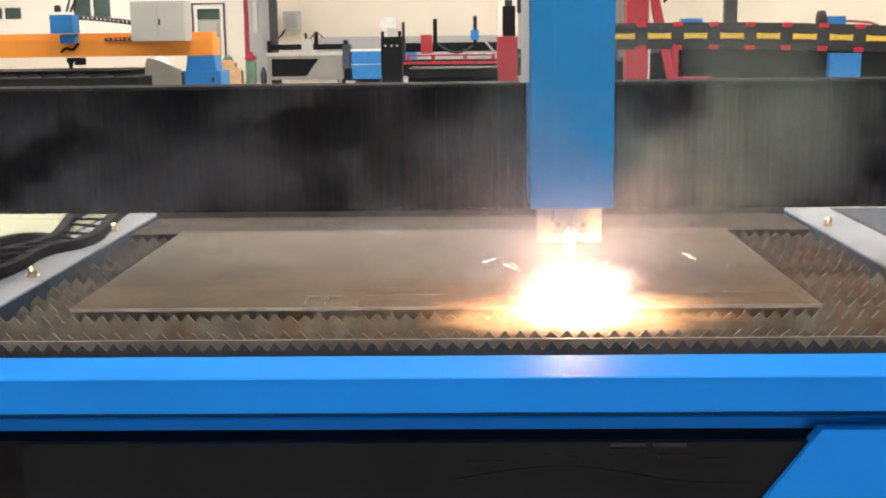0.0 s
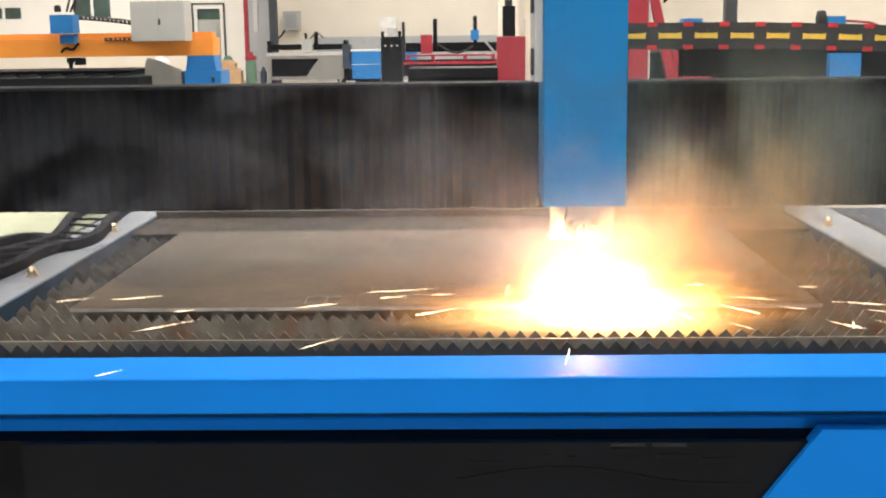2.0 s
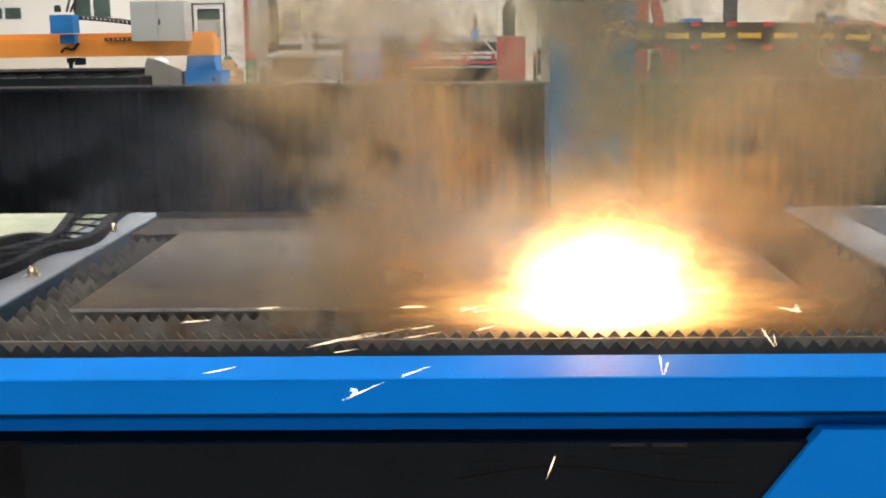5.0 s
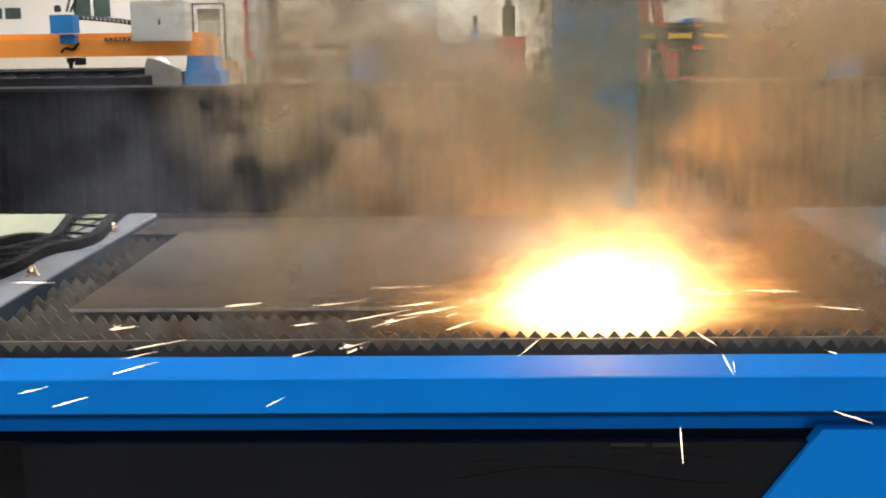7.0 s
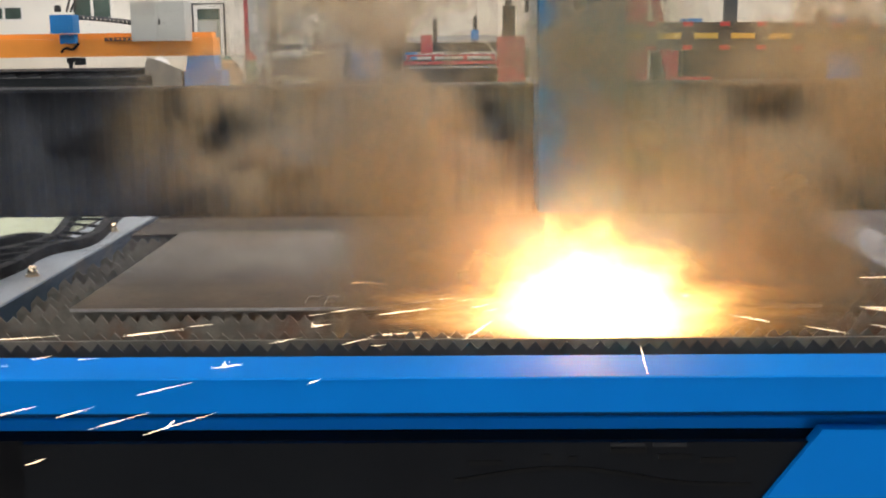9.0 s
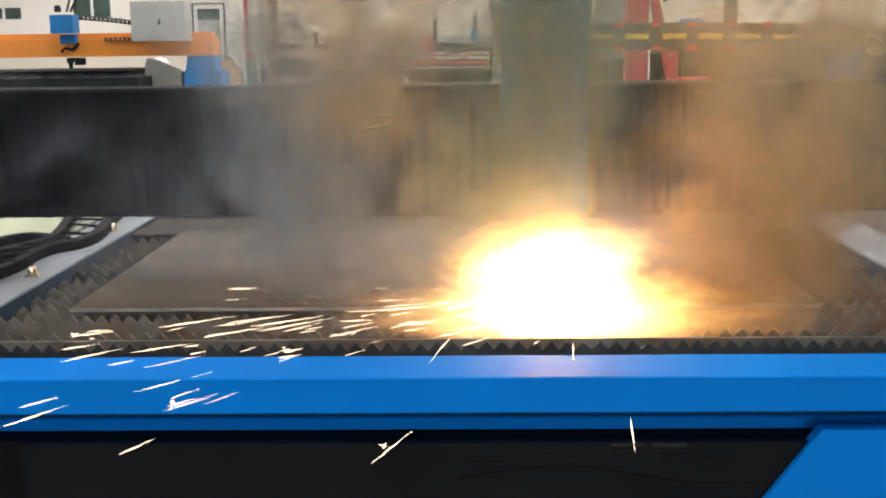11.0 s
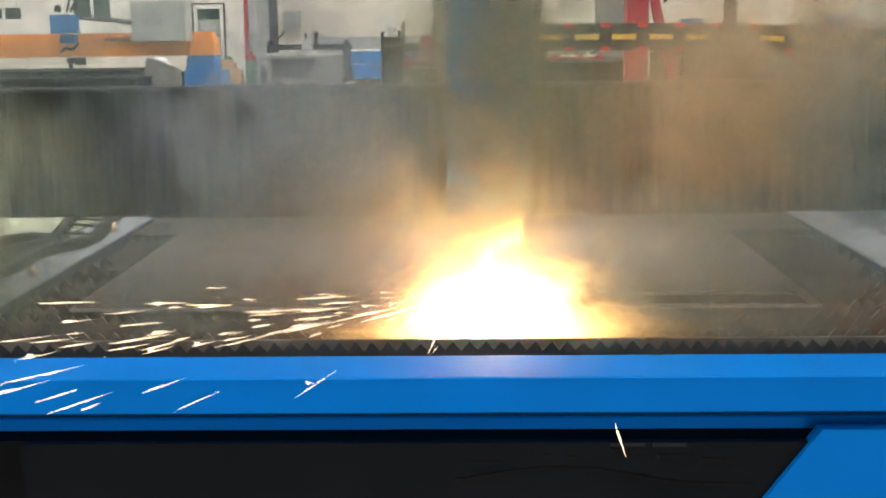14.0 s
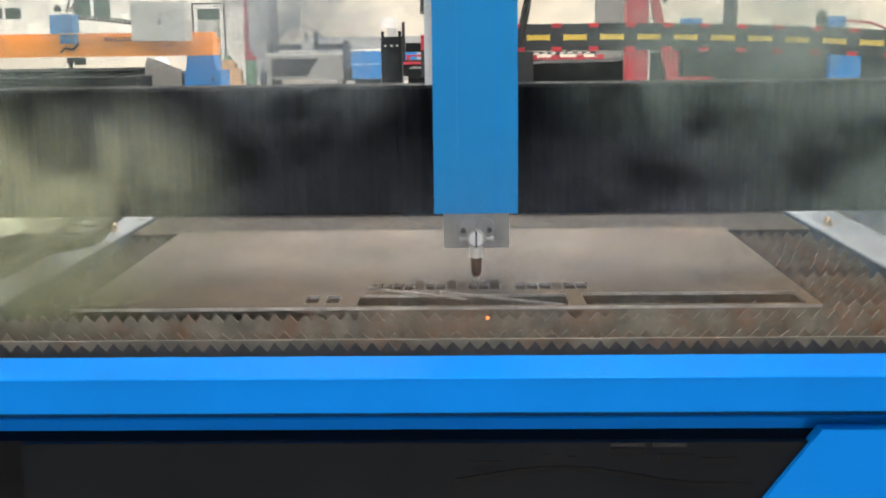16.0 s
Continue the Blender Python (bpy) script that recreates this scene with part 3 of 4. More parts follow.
def carriage():
    c = thing("carriage", .182, 2.404, 0, "blue sheet-metal torch carriage on the gantry, with machined torch clamp", "carriage")
    part("cover", prism([(-.076, -.25), (.076, -.25), (.076, -.06), (-.076, -.06)], 1.027, 1.66, "z"), BLUE_COVER, c, "blue folded cover", bevel=.004)
    part("seam", box(-.0335, -.0322, -.2507, -.2502, 1.03, 1.655), BLUE_FAR, c)
    part("fold", box(.041, .0422, -.2509, -.2502, 1.03, 1.655), BLUE, c)
    part("side_plate", box(-.0915, -.0765, -.20, -.03, 1.258, 1.64), GREY_PLATE, c, "pale grey side plate", bevel=.002)
    for z in (1.27, 1.385, 1.50):
        part("latch", box(-.0985, -.0918, -.19, -.172, z, z + .05), RUBBER, c, "black latch", bevel=.002)
    part("slide", box(-.06, .06, -.058, -.002, 1.02, 1.6), GREY_PLATE, c)
    # torch holder under the cover
    part("bracket", box(-.061, .062, -.19, -.175, .953, 1.026), BRACKET, c, "matt grey aluminium bracket", bevel=.006)
    bm = bmesh.new()
    for s in (-1, 1):
        turned([(.016, -.2225), (.017, -.2215), (.017, -.1905)], s * .017, 0, .997, "y", bm=bm)
    part("clamp", bm, BRACKET, c, "two-lobed machined clamp", smooth=False)
    part("clamp_block", box(-.031, .031, -.221, -.1905, 1.0, 1.024), BRACKET, c, bevel=.003)
    for s in (-1, 1):
        part("cap_screw", turned([(.0045, -.2275), (.005, -.2265), (.005, -.2245)], s * .024, 0, .992, "y", steps=12), RUBBER, c)
    disc = part("clamp_ring", turned([(.013, -.236), (.0165, -.234), (.0165, -.205)], 0, 0, .977, "y", steps=28), CHROME, c, "slotted round clamp ring")
    part("slot", box(-.0016, .0016, -.2375, -.2362, .9615, .9925), RUBBER, disc)
    for s in (-1, 1):
        part("thumb_screw", turned([(.003, s * .0172), (.003, s * .026), (.0055, s * .0262), (.0055, s * .032)], 0, -.221, .975, "x", steps=12), CHROME, c)
    part("torch_body", turned([(.0115, -.002), (.0115, -.022), (.0105, -.024)], 0, -.215, .963, steps=20), CERAMIC, c, "white ceramic torch body", smooth=False)
    tip = part("torch_tip", turned([(.0098, 0), (.0098, -.026), (.0075, -.033), (.004, -.036)], 0, -.215, .939, steps=20), NOZZLE, c, "burnt copper torch tip")
    part("hot_nozzle", turned([(.004, 0), (.0035, -.004), (.002, -.0045)], 0, -.215, .9028, steps=12), CHROME, tip)
    # hose that leaves the carriage at its back
    part("hose", tube(curve_points(lambda s: (.085 + .055 * s, .06 + .02 * s, 1.32 + .36 * s - .06 * math.sin(math.pi * s)), 12), .009), RUBBER, c, "black hose")
    return c


CARRIAGE = carriage()


def drag_chain():
    """Cable chain that follows the carriage along the top of the gantry."""
    c = thing("drag_chain", .182, 2.404, 0, "black cable drag chain with yellow inserts and red stops", "cable chain")
    n, pitch = 17, .0745
    for i in range(n):
        x = .055 + pitch * i
        u = max(0.0, x - .2)
        z = 1.339 - .052 * u * u
        lean = math.degrees(math.atan(2 * .052 * u))
        body = box(-.0372, .0372, .062, .10, -.027, .027)
        o = part("link", body, RUBBER, c, bevel=.0025)
        o.matrix_basis = pose(x, 0, z, 0, lean, 0)
        bm = prism([(-.0235, -.0065), (-.0165, -.0052), (.0165, -.0052), (.0235, -.0065), (.0235, .0065), (.0165, .0052), (-.0165, .0052), (-.0235, .0065)],
                   .0585, .0617, "y")
        part("insert", bm, YELLOW, o, "yellow plastic insert")
        for s in (-1, 1):
            part("stop", box(.0275, .0468, .0575, .0612, s * .0235 - .0045, s * .0235 + .0045), RED, o, "red plastic stop", bevel=.001)
    part("chain_base", box(.05, .12, .07, .112, 1.2495, 1.311), RUBBER, c)
    return c


CHAIN = drag_chain()


# ---- cable loop on the side rail ----
def cable_loop():
    t = thing("cable_carrier", -1.05, 2.85, .85, "black flexible cable carrier looped over the rail", "cable carrier")
    c = lambda pts: [(x + 1.05, y - 2.85, z - .85) for x, y, z in pts]
    def through_points(ctrl, n):
        """A smooth line through a few places (Catmull-Rom)."""
        p = [Vector(q) for q in (ctrl[0], *ctrl, ctrl[-1])]
        out = []
        for i in range(1, len(p) - 2):
            for j in range(n):
                u = j / n
                out.append(tuple(.5 * (2 * p[i] + (p[i + 1] - p[i - 1]) * u + (2 * p[i - 1] - 5 * p[i] + 4 * p[i + 1] - p[i + 2]) * u * u
                                       + (3 * p[i] - p[i - 1] - 3 * p[i + 1] + p[i + 2]) * u ** 3)))
        return out + [tuple(p[-2])]

    def strap(path, half, low, high):
        """A flat-sided band that stands on edge along a path."""
        bm = bmesh.new()
        pts = [Vector(q) for q in c(path)]
        rings = []
        for i, q in enumerate(pts):
            d = pts[min(i + 1, len(pts) - 1)] - pts[max(i - 1, 0)]
            n = Vector((-d.y, d.x, 0)).normalized() * half
            rings.append([bm.verts.new((q.x + s * n.x, q.y + s * n.y, h)) for s, h in ((-1, low), (1, low), (1, high), (-1, high))])
        for p, q in zip(rings, rings[1:]):
            for i in range(4):
                bm.faces.new((p[i], p[(i + 1) % 4], q[(i + 1) % 4], q[i]))
        bm.faces.new(rings[0]), bm.faces.new(rings[-1][::-1])
        return bm

    outer = through_points([(-1.02, 3.5, .88), (-1.0, 3.226, .88), (-.974, 3.049, .88), (-.945, 2.856, .88), (-.958, 2.75, .88), (-.992, 2.70, .88), (-1.008, 2.62, .88), (-1.003, 2.485, .88), (-1.02, 2.338, .88), (-1.05, 2.2, .88)], 6)
    inner = through_points([(-1.13, 3.5, .88), (-1.12, 3.232, .88), (-1.089, 3.065, .88), (-1.048, 2.879, .88), (-1.045, 2.76, .88), (-1.09, 2.64, .88), (-1.11, 2.485, .88), (-1.12, 2.3, .88), (-1.13, 2.2, .88)], 6)
    side = through_points([(-1.045, 2.81, .88), (-1.096, 2.847, .88), (-1.137, 2.824, .88), (-1.17, 2.72, .88), (-1.24, 2.6, .88), (-1.4, 2.5, .88)], 6)
    for path, half in ((outer, .013), (inner, .011), (side, .012)):
        part("band", strap(path, half, .0, .024), BLACK_RECESS, t)
    for i in range(0, 22, 2):
        p = outer[6 + 2 * i] if 6 + 2 * i < len(outer) else outer[-1]
        q = inner[min(len(inner) - 1, 6 + round(2 * i * len(inner) / len(outer)))]
        part("bar", tube(c([(p[0], p[1], .866), (q[0], q[1], .866)]), .004 if i < 11 else .012, 6), BLACK_RECESS, t)
    return t


cable_loop()
tagged(link("rail_cover", box(-1.75, -1.045, 2.93, 3.6, .80, .836), PALE_GREEN, bevel=.004), "pale green sheet cover beside the rail", "cover")
tagged(link("rail_cover_stand", box(-1.7, -1.1, 2.96, 3.5, 0, .799), GREYDARK), "dark steel stand under a sheet cover", "stand")
tagged(link("side_duct", box(-1.75, -1.045, 1.9, 2.91, .0, .82), DUCT, bevel=.006), "dull blue-grey side duct under the cable carrier", "duct")
tagged(link("side_duct", box(1.012, 1.9, 1.9, 3.5, .0, .82), DUCT, bevel=.006), "dull blue side duct along the table", "duct")


# ---- other machines and things in the hall ----
def orange_machine():
    t = thing("gantry_cutter", 0, 0, 0, "orange beam gantry cutter with blue end carriage and grey cabinet", "machine")
    part("beam", box(-7.5, -2.405, 10.95, 11.25, 1.176, 1.34), ORANGE, t, "orange painted beam", bevel=.006)
    part("beam_cap", box(-7.5, -2.43, 11.02, 11.2, 1.341, 1.39), ORANGE, t, "orange beam cap", bevel=.004)
    part("end_plate", box(-2.48, -2.402, 10.94, 10.949, 1.19, 1.33), ORANGE, t)
    part("leg", prism([(-2.67, 1.035), (-2.385, 1.035), (-2.405, 1.175), (-2.65, 1.175)], 10.95, 11.2, "y"), BLUE_FAR, t, "blue leg")
    part("foot", box(-2.72, -2.335, 10.9, 11.3, .86, 1.034), BLUE_FAR, t, "blue foot", bevel=.01)
    part("foot_latch", box(-2.42, -2.395, 10.892, 10.899, .93, .975), RUBBER, t)
    part("leg_stand", box(-2.7, -2.36, 10.95, 11.25, 0, .859), GREYDARK, t)
    car = part("carriage_box", box(-3.85, -3.64, 10.76, 10.94, 1.392, 1.56), BLUE_FAR, t, "blue carriage box", bevel=.008)
    part("carriage_base", box(-3.8, -3.66, 10.85, 10.94, 1.30, 1.384), BLUE_FAR, t)
    part("motor", turned([(.03, 0), (.03, .05), (.02, .06)], -3.79, 10.82, 1.586), RUBBER, car)
    for dx, w in ((0, .05), (.035, .08), (.07, .04)):
        part("hose", tube(curve_points(lambda s: (-3.72 + dx + w * math.sin(3 * s), 10.85, 1.587 + .42 * s), 8), .011), RUBBER, car)
    part("torch", turned([(.02, 0), (.02, .07), (.035, .08), (.035, .12)], -3.74, 10.93, 1.05), GREYDARK, t)
    part("torch_mount", box(-3.70, -3.60, 10.92, 10.944, 1.10, 1.17), GREYDARK, t)
    part("cable_bundle", tube(curve_points(lambda s: (-3.82 + .17 * s, 10.92, 1.22 + .07 * s + .02 * math.sin(7 * s)), 9), .012), GREYDARK, t)
    part("cable_chain", tube(curve_points(lambda s: (-3.62 + .56 * s, 10.9, 1.535 - .035 * s - .03 * s * s), 12), .022), POST_DARK, t, "dark cable chain")
    for i in range(13):
        x = -3.58 + .04 * i
        s = (x + 3.62) / .56
        part("chain_gap", box(x, x + .016, 10.872, 10.877, 1.527 - .035 * s - .03 * s * s, 1.54 - .035 * s - .03 * s * s), WALL_CREAM, t)
    part("lower_chain", box(-3.4, -3.08, 10.9, 10.93, 1.318, 1.35), POST_DARK, t)
    for i in range(7):
        part("chain_gap", box(-3.37 + .042 * i, -3.352 + .042 * i, 10.894, 10.899, 1.327, 1.341), ORANGE, t)
    cab = part("cabinet", box(-3.077, -2.59, 10.66, 10.93, 1.312, 1.665), GREY_CAB, t, "grey steel control cabinet", bevel=.006)
    part("cabinet_door", box(-3.07, -2.836, 10.652, 10.659, 1.32, 1.658), GREY_CAB, cab, bevel=.002)
    part("cabinet_door", box(-2.832, -2.6, 10.652, 10.659, 1.32, 1.658), GREY_CAB, cab, bevel=.002)
    part("handle", box(-2.822, -2.808, 10.638, 10.651, 1.455, 1.51), RUBBER, cab, bevel=.002)
    return t


orange_machine()


def orange_bed():
    t = thing("cutter_bed", -3.6, 10.0, 0, "low dark steel bed of a gantry cutter", "machine bed")
    part("bed", box(-.95, 1.0, -.9, .6, .3, 1.045), GREYDARK, t, "dark bed", bevel=.01)
    part("bed_rim", box(-.72, .8, -.4, .5, 1.046, 1.085), BLACK_RECESS, t)
    for i in range(10):
        part("bed_slat", box(-.9 + .19 * i, -.893 + .19 * i, -.88, -.45, 1.046, 1.066), GREYDARK, t)
    part("stand", box(-.8, .85, -.7, .4, 0, .299), BLACK_RECESS, t)
    return t


orange_bed()


def bent_sheet():
    bm = bmesh.new()
    pts = [(s, 1.185 - .09 * math.sin(s * 1.3) ** 2 * 1.1 - (.06 if s < .03 else 0)) for s in np.linspace(0, 1, 14)]
    lo = [bm.verts.new((-2.65 + .3 * s, 9.5 + .02 * math.sin(5 * s), .9)) for s, z in pts]
    hi = [bm.verts.new((-2.65 + .3 * s, 9.5 + .02 * math.sin(5 * s), z)) for s, z in pts]
    for i in range(13):
        bm.faces.new((lo[i], lo[i + 1], hi[i + 1], hi[i]))
    bmesh.ops.solidify(bm, geom=bm.faces[:], thickness=.01)
    tagged(link("bent_sheet", bm, ROUTER_GREY), "curved grey sheet-metal guard", "guard")
    tagged(link("guard_stand", box(-2.62, -2.4, 9.48, 9.56, 0, .899), GREYDARK), "dark stand under the sheet guard", "stand")
    tagged(link("covered_stock", turned([(.08, 0), (.08, .04), (.06, .07), (.03, .085), (.01, .09)], -2.72, 10.25, 1.087), FILM_WRAP, smooth=True), "film-wrapped roll on the bed", "roll")


bent_sheet()


def cnc_router():
    t = thing("cnc_router", -4.53, 32.6, 0, "grey and black panelled router table", "machine")
    part("body", box(-1.05, 1.0, -.6, .6, .16, .80), ROUTER_GREY, t, "pale grey body", bevel=.02)
    part("panel", prism([(-.92, .25), (-.92, .72), (.36, .72), (.02, .25)], -.61, -.603, "y"), BLACK_RECESS, t, "black angled front panel")
    part("tabletop", box(-1.05, 1.07, -.64, .62, .801, .875), GREY_PLATE, t, "pale grey table edge", bevel=.01)
    for x in (-.95, .85):
        part("foot", box(x, x + .12, -.55, .5, 0, .159), GREYDARK, t)
    part("side_box", box(1.01, 1.4, -.3, .5, .1, .78), GREYDARK, t, "dark side box")
    for x in (-1.03, .9):
        part("leg", box(x, x + .07, -.66, -.645, .02, .8), ROUTER_GREY, t)
    part("stretcher", box(-.95, .89, -.66, -.645, .17, .23), ROUTER_GREY, t)
    part("gantry_bar", box(-1.1, 1.1, -.1, .1, .95, 1.1), GREYDARK, t)
    for x in (-1.1, 1.0):
        part("gantry_leg", box(x, x + .1, -.2, .2, .876, 1.2), GREYDARK, t)
    h = part("spindle_box", box(-.13, .16, -.35, -.11, .92, 1.25), GREY_CAB, t, "grey spindle housing", bevel=.02)
    part("spindle_motor", turned([(.05, 0), (.05, .2), (.03, .22)], .25, -.22, 1.0), GREYDARK, h)
    part("spindle_post", box(.2, .3, -.2, -.12, 1.0, 1.44), GREYDARK, h)
    part("spindle_post", box(-.06, .0, -.2, -.12, 1.251, 1.40), GREYDARK, h)
    part("hose", tube(curve_points(lambda s: (.1 + .35 * s, -.2, 1.26 + .12 * math.sin(3 * s)), 9), .018), RUBBER, h)
    return t


cnc_router()


def small_things():
    for x, y, w, d, h in ((-6.66, 32.3, .34, .4, .62), (-6.42, 32.0, .3, .35, .42)):
        t = thing("cardboard_box", x, y, 0, "brown cardboard box with loose clutter on top", "box", "boxes by the pillar")
        part("carton", box(-w / 2, w / 2, -d / 2, d / 2, 0, h), CARDBOARD, t, bevel=.008)
        part("flap", prism([(-w / 2, h + .001), (w / 2, h + .001), (w / 2 + .03, h + .07), (-w / 2 + .03, h + .1)], -d / 2, -d / 2 + .012, "y"), CARDBOARD, t)
    tagged(link("tool_bag", turned([(.1, 0), (.14, .06), (.11, .16), (.04, .2)], -6.7, 32.3, .622, steps=12), GREEN), "dark green tool bag on a box", "bag")
    for x, y in ((-6.02, 32.0), ):
        t = thing("gas_cylinder", x, y, 0, "green gas cylinder with a red cap", "gas cylinder", "gas cylinders")
        part("bottle", turned([(.13, 0), (.15, .03), (.15, .60), (.12, .70), (.05, .74)], 0, 0, 0, steps=18), GREEN, t, smooth=True)
        part("cap", turned([(.10, .70), (.16, .71), (.16, .80), (.08, .82), (.07, .92)], 0, 0, 0, steps=14), RED_PAINT, t, "red valve cap")
    tagged(link("water_bottle", turned([(.08, 0), (.09, .02), (.09, .36), (.04, .44), (.04, .5)], -5.72, 32.2, 0, steps=14), DUCT, smooth=True), "dull blue plastic bottle on the floor", "bottle")
    t = thing("junction_box", -5.42, 35.5, 1.476, "grey wall-mounted junction box with dark cables", "junction box")
    part("case", box(-.24, .24, 0, .4, .03, .58), GREY_CAB, t, bevel=.01)
    part("lid", box(-.15, .16, -.02, -.001, .1, .5), WALL_GREY, t)
    part("cable", tube(curve_points(lambda s: (-.2 - .45 * s, .1, .05 - .25 * math.sin(3.1 * s) + 1.0 * max(0, s - .6)), 14), .03), RUBBER, t)
    # blue machine
    t = thing("blue_machine", -2.67, 30.0, 0, "blue low-bodied router with white trims", "machine")
    part("body", box(-.36, .36, -.3, .8, .25, .6), BLUE_FAR, t, bevel=.01)
    part("body_top", box(-.36, .36, -.3, .8, .612, .93), BLUE_FAR, t, bevel=.01)
    part("trim", box(-.36, .36, -.305, .7, .602, .611), FRAME_WHITE, t)
    part("tabletop", box(-.4, .9, -.3, .8, .935, .97), FRAME_WHITE, t)
    part("stand", box(-.3, .3, -.2, .6, 0, .249), GREYDARK, t)
    part("side_motor", box(-.62, -.42, -.1, .3, .5, 1.1), DUCT, t, "dull grey-blue side motor", bevel=.02)
    part("side_bracket", box(-.42, -.361, -.05, .25, .5, .85), BLUE_FAR, t)
    part("extension", box(.5, 1.25, .1, .6, .6, .92), BLUE_FAR, t, bevel=.01)
    part("extension_arm", box(.361, .499, .2, .5, .7, .9), BLUE_FAR, t)
    # red gantry frames in the middle distance
    t = thing("red_router", -.4, 26.0, 0, "red and black gantry router frame", "machine")
    part("table", box(-1.1, 1.0, -.5, .6, .45, .78), GREYDARK, t, bevel=.01)
    part("stand", box(-.95, .9, -.4, .5, 0, .449), BLACK_RECESS, t)
    part("rail", box(-1.12, 1.02, -.56, -.501, .70, .755), RED_PAINT, t, "red rail", bevel=.008)
    part("rail", box(-1.05, .9, -.3, -.22, .86, .90), RED_PAINT, t, "red rail", bevel=.008)
    for x in (-1.04, -.5, .2, .8):
        part("upright", box(x, x + .08, -.3, -.22, .781, .859), RED_PAINT, t)
    part("gantry_bar", box(-1.2, 1.2, .1, .3, .95, 1.15), GREYDARK, t)
    for x in (-1.2, 1.1):
        part("gantry_leg", box(x, x + .1, .1, .3, .5, .949), GREYDARK, t)
    part("red_head", box(-.73, -.48, -.1, .09, .92, 1.32), RED_PAINT, t, "red spindle head", bevel=.02)
    part("mast", box(-.46, -.37, -.05, .09, 1.0, 1.66), GREYDARK, t)
    part("mast", box(.42, .5, -.05, .09, 1.0, 1.72), GREYDARK, t)
    part("blue_head", box(.36, .54, -.12, -.051, 1.2, 1.42), BLUE_FAR, t, "blue spindle head", bevel=.02)
    part("hose", tube(curve_points(lambda s: (-.4 + .9 * s, 0, 1.15 - .22 * math.sin(3.1 * s)), 14), .025), RUBBER, t)
    for i in range(16):
        part("chain_gap", box(.1 + .045 * i, .125 + .045 * i, -.06, -.055, .88 + .02 * math.sin(i), .90 + .02 * math.sin(i)), FRAME_WHITE, t)
    t = thing("red_router", 1.95, 26.4, 0, "low red router table with a pale-linked cable chain", "machine")
    part("table", box(-.8, .85, -.3, .6, .45, .74), GREYDARK, t, bevel=.01)
    part("stand", box(-.7, .7, -.2, .5, 0, .449), BLACK_RECESS, t)
    part("rail", box(-.8, .85, -.36, -.301, .76, .80), RED_PAINT, t, "red rail", bevel=.008)
    for x in (-.78, -.3, .25, .7):
        part("upright", box(x, x + .07, -.35, -.302, .70, .759), RED_PAINT, t)
        part("carriage_block", box(x + .1, x + .24, -.29, .1, .741, .85), RED_PAINT, t, "red carriage block", bevel=.01)
    part("cable_chain", box(-.8, .8, .12, .2, .86, .92), RUBBER, t, "black cable chain")
    part("chain_arm", box(-.1, .0, .1, .2, .741, .859), GREYDARK, t)
    for i in range(8):
        part("chain_gap", box(-.76 + .19 * i, -.66 + .19 * i, .112, .1195, .875, .90), FRAME_WHITE, t)
    # black control column with a wrapped lamp on top
    t = thing("control_column", -.616, 9.0, 0, "black steel column with bolts and a wrapped box on top", "column")
    part("column", box(-.08, .078, 0, .16, .0, 1.33), GREYDARK, t, bevel=.004)
    for x in (-.078, .052):
        part("ear", box(x, x + .022, .01, .03, 1.331, 1.37), GREYDARK, t)
    for x in (-.045, 0, .045):
        part("bolt", turned([(.008, -.004), (.008, -.0005)], x, 0, 1.262, "y", steps=10), CHROME, t)
    part("mount", box(-.03, .04, .02, .1, 1.331, 1.395), CHROME, t)
    part("wrapped_box", box(-.085, .04, .0, .12, 1.396, 1.475), FILM_WRAP, t, "white film-wrapped box", bevel=.012)
    part("mast", turned([(.012, 0), (.012, .1), (.006, .11)], .09, .05, 1.331, steps=10), RUBBER, t)
    part("mast_arm", box(.078, .104, .03, .07, 1.2, 1.33), RUBBER, t)
    # red column machine
    t = thing("red_column_machine", .295, 9.0, 0, "red machine column with a black slide on top", "machine")
    part("column", box(-.107, .106, 0, .3, 0, 1.32), RED_PAINT, t, "red painted column", bevel=.006)
    part("slide", box(-.06, .037, .2, .3, 1.321, 1.55), GREYDARK, t, "black slide", bevel=.006)
    part("motor", turned([(.03, 0), (.03, .04), (.02, .05)], -.015, .25, 1.551), RUBBER, t)
    part("cream_panel", box(.11, .17, .1, .25, 0, 1.45), WALL_CREAM, t)
    part("pale_cable", tube(curve_points(lambda s: (-.108 - .1 * s, .1, 1.18 + .12 * s), 6), .008), GREY_CAB, t)
    # red jib crane
    t = thing("jib_crane", 1.2, 9.0, 0, "red painted jib crane post with brace and hook", "crane")
    part("post", box(-.035, .125, 0, .2, 0, 2.6), RED_PAINT, t, "red post", bevel=.006)
    part("pipe", turned([(.008, 0), (.008, 2.4)], .14, .05, 0, steps=10), FRAME_WHITE, t)
    part("brace", prism([(.10, 1.75), (.17, 1.75), (.345, 1.0), (.275, 1.0)], .02, .09, "y"), RED_PAINT, t, "slanted red brace")
    part("brace", prism([(.305, 1.20), (.36, 1.20), (.36, 1.0), (.346, 1.0)], .02, .09, "y"), RED_PAINT, t)
    part("foot", box(.275, .613, .0, .1, .965, .999), RED_PAINT, t, "red foot bar", bevel=.004)
    part("stand", box(.29, .58, .01, .09, 0, .964), GREYDARK, t)
    hook = part("hook_chain", tube([(.31, .3, 2.6), (.31, .3, 1.62)], .006), GREYDARK, t)
    part("hook", tube(curve_points(lambda s: (.31 + .025 * math.sin(4.6 * s), .3, 1.62 - .06 * s - .008 * math.cos(4.6 * s)), 10), .009), GREYDARK, hook)
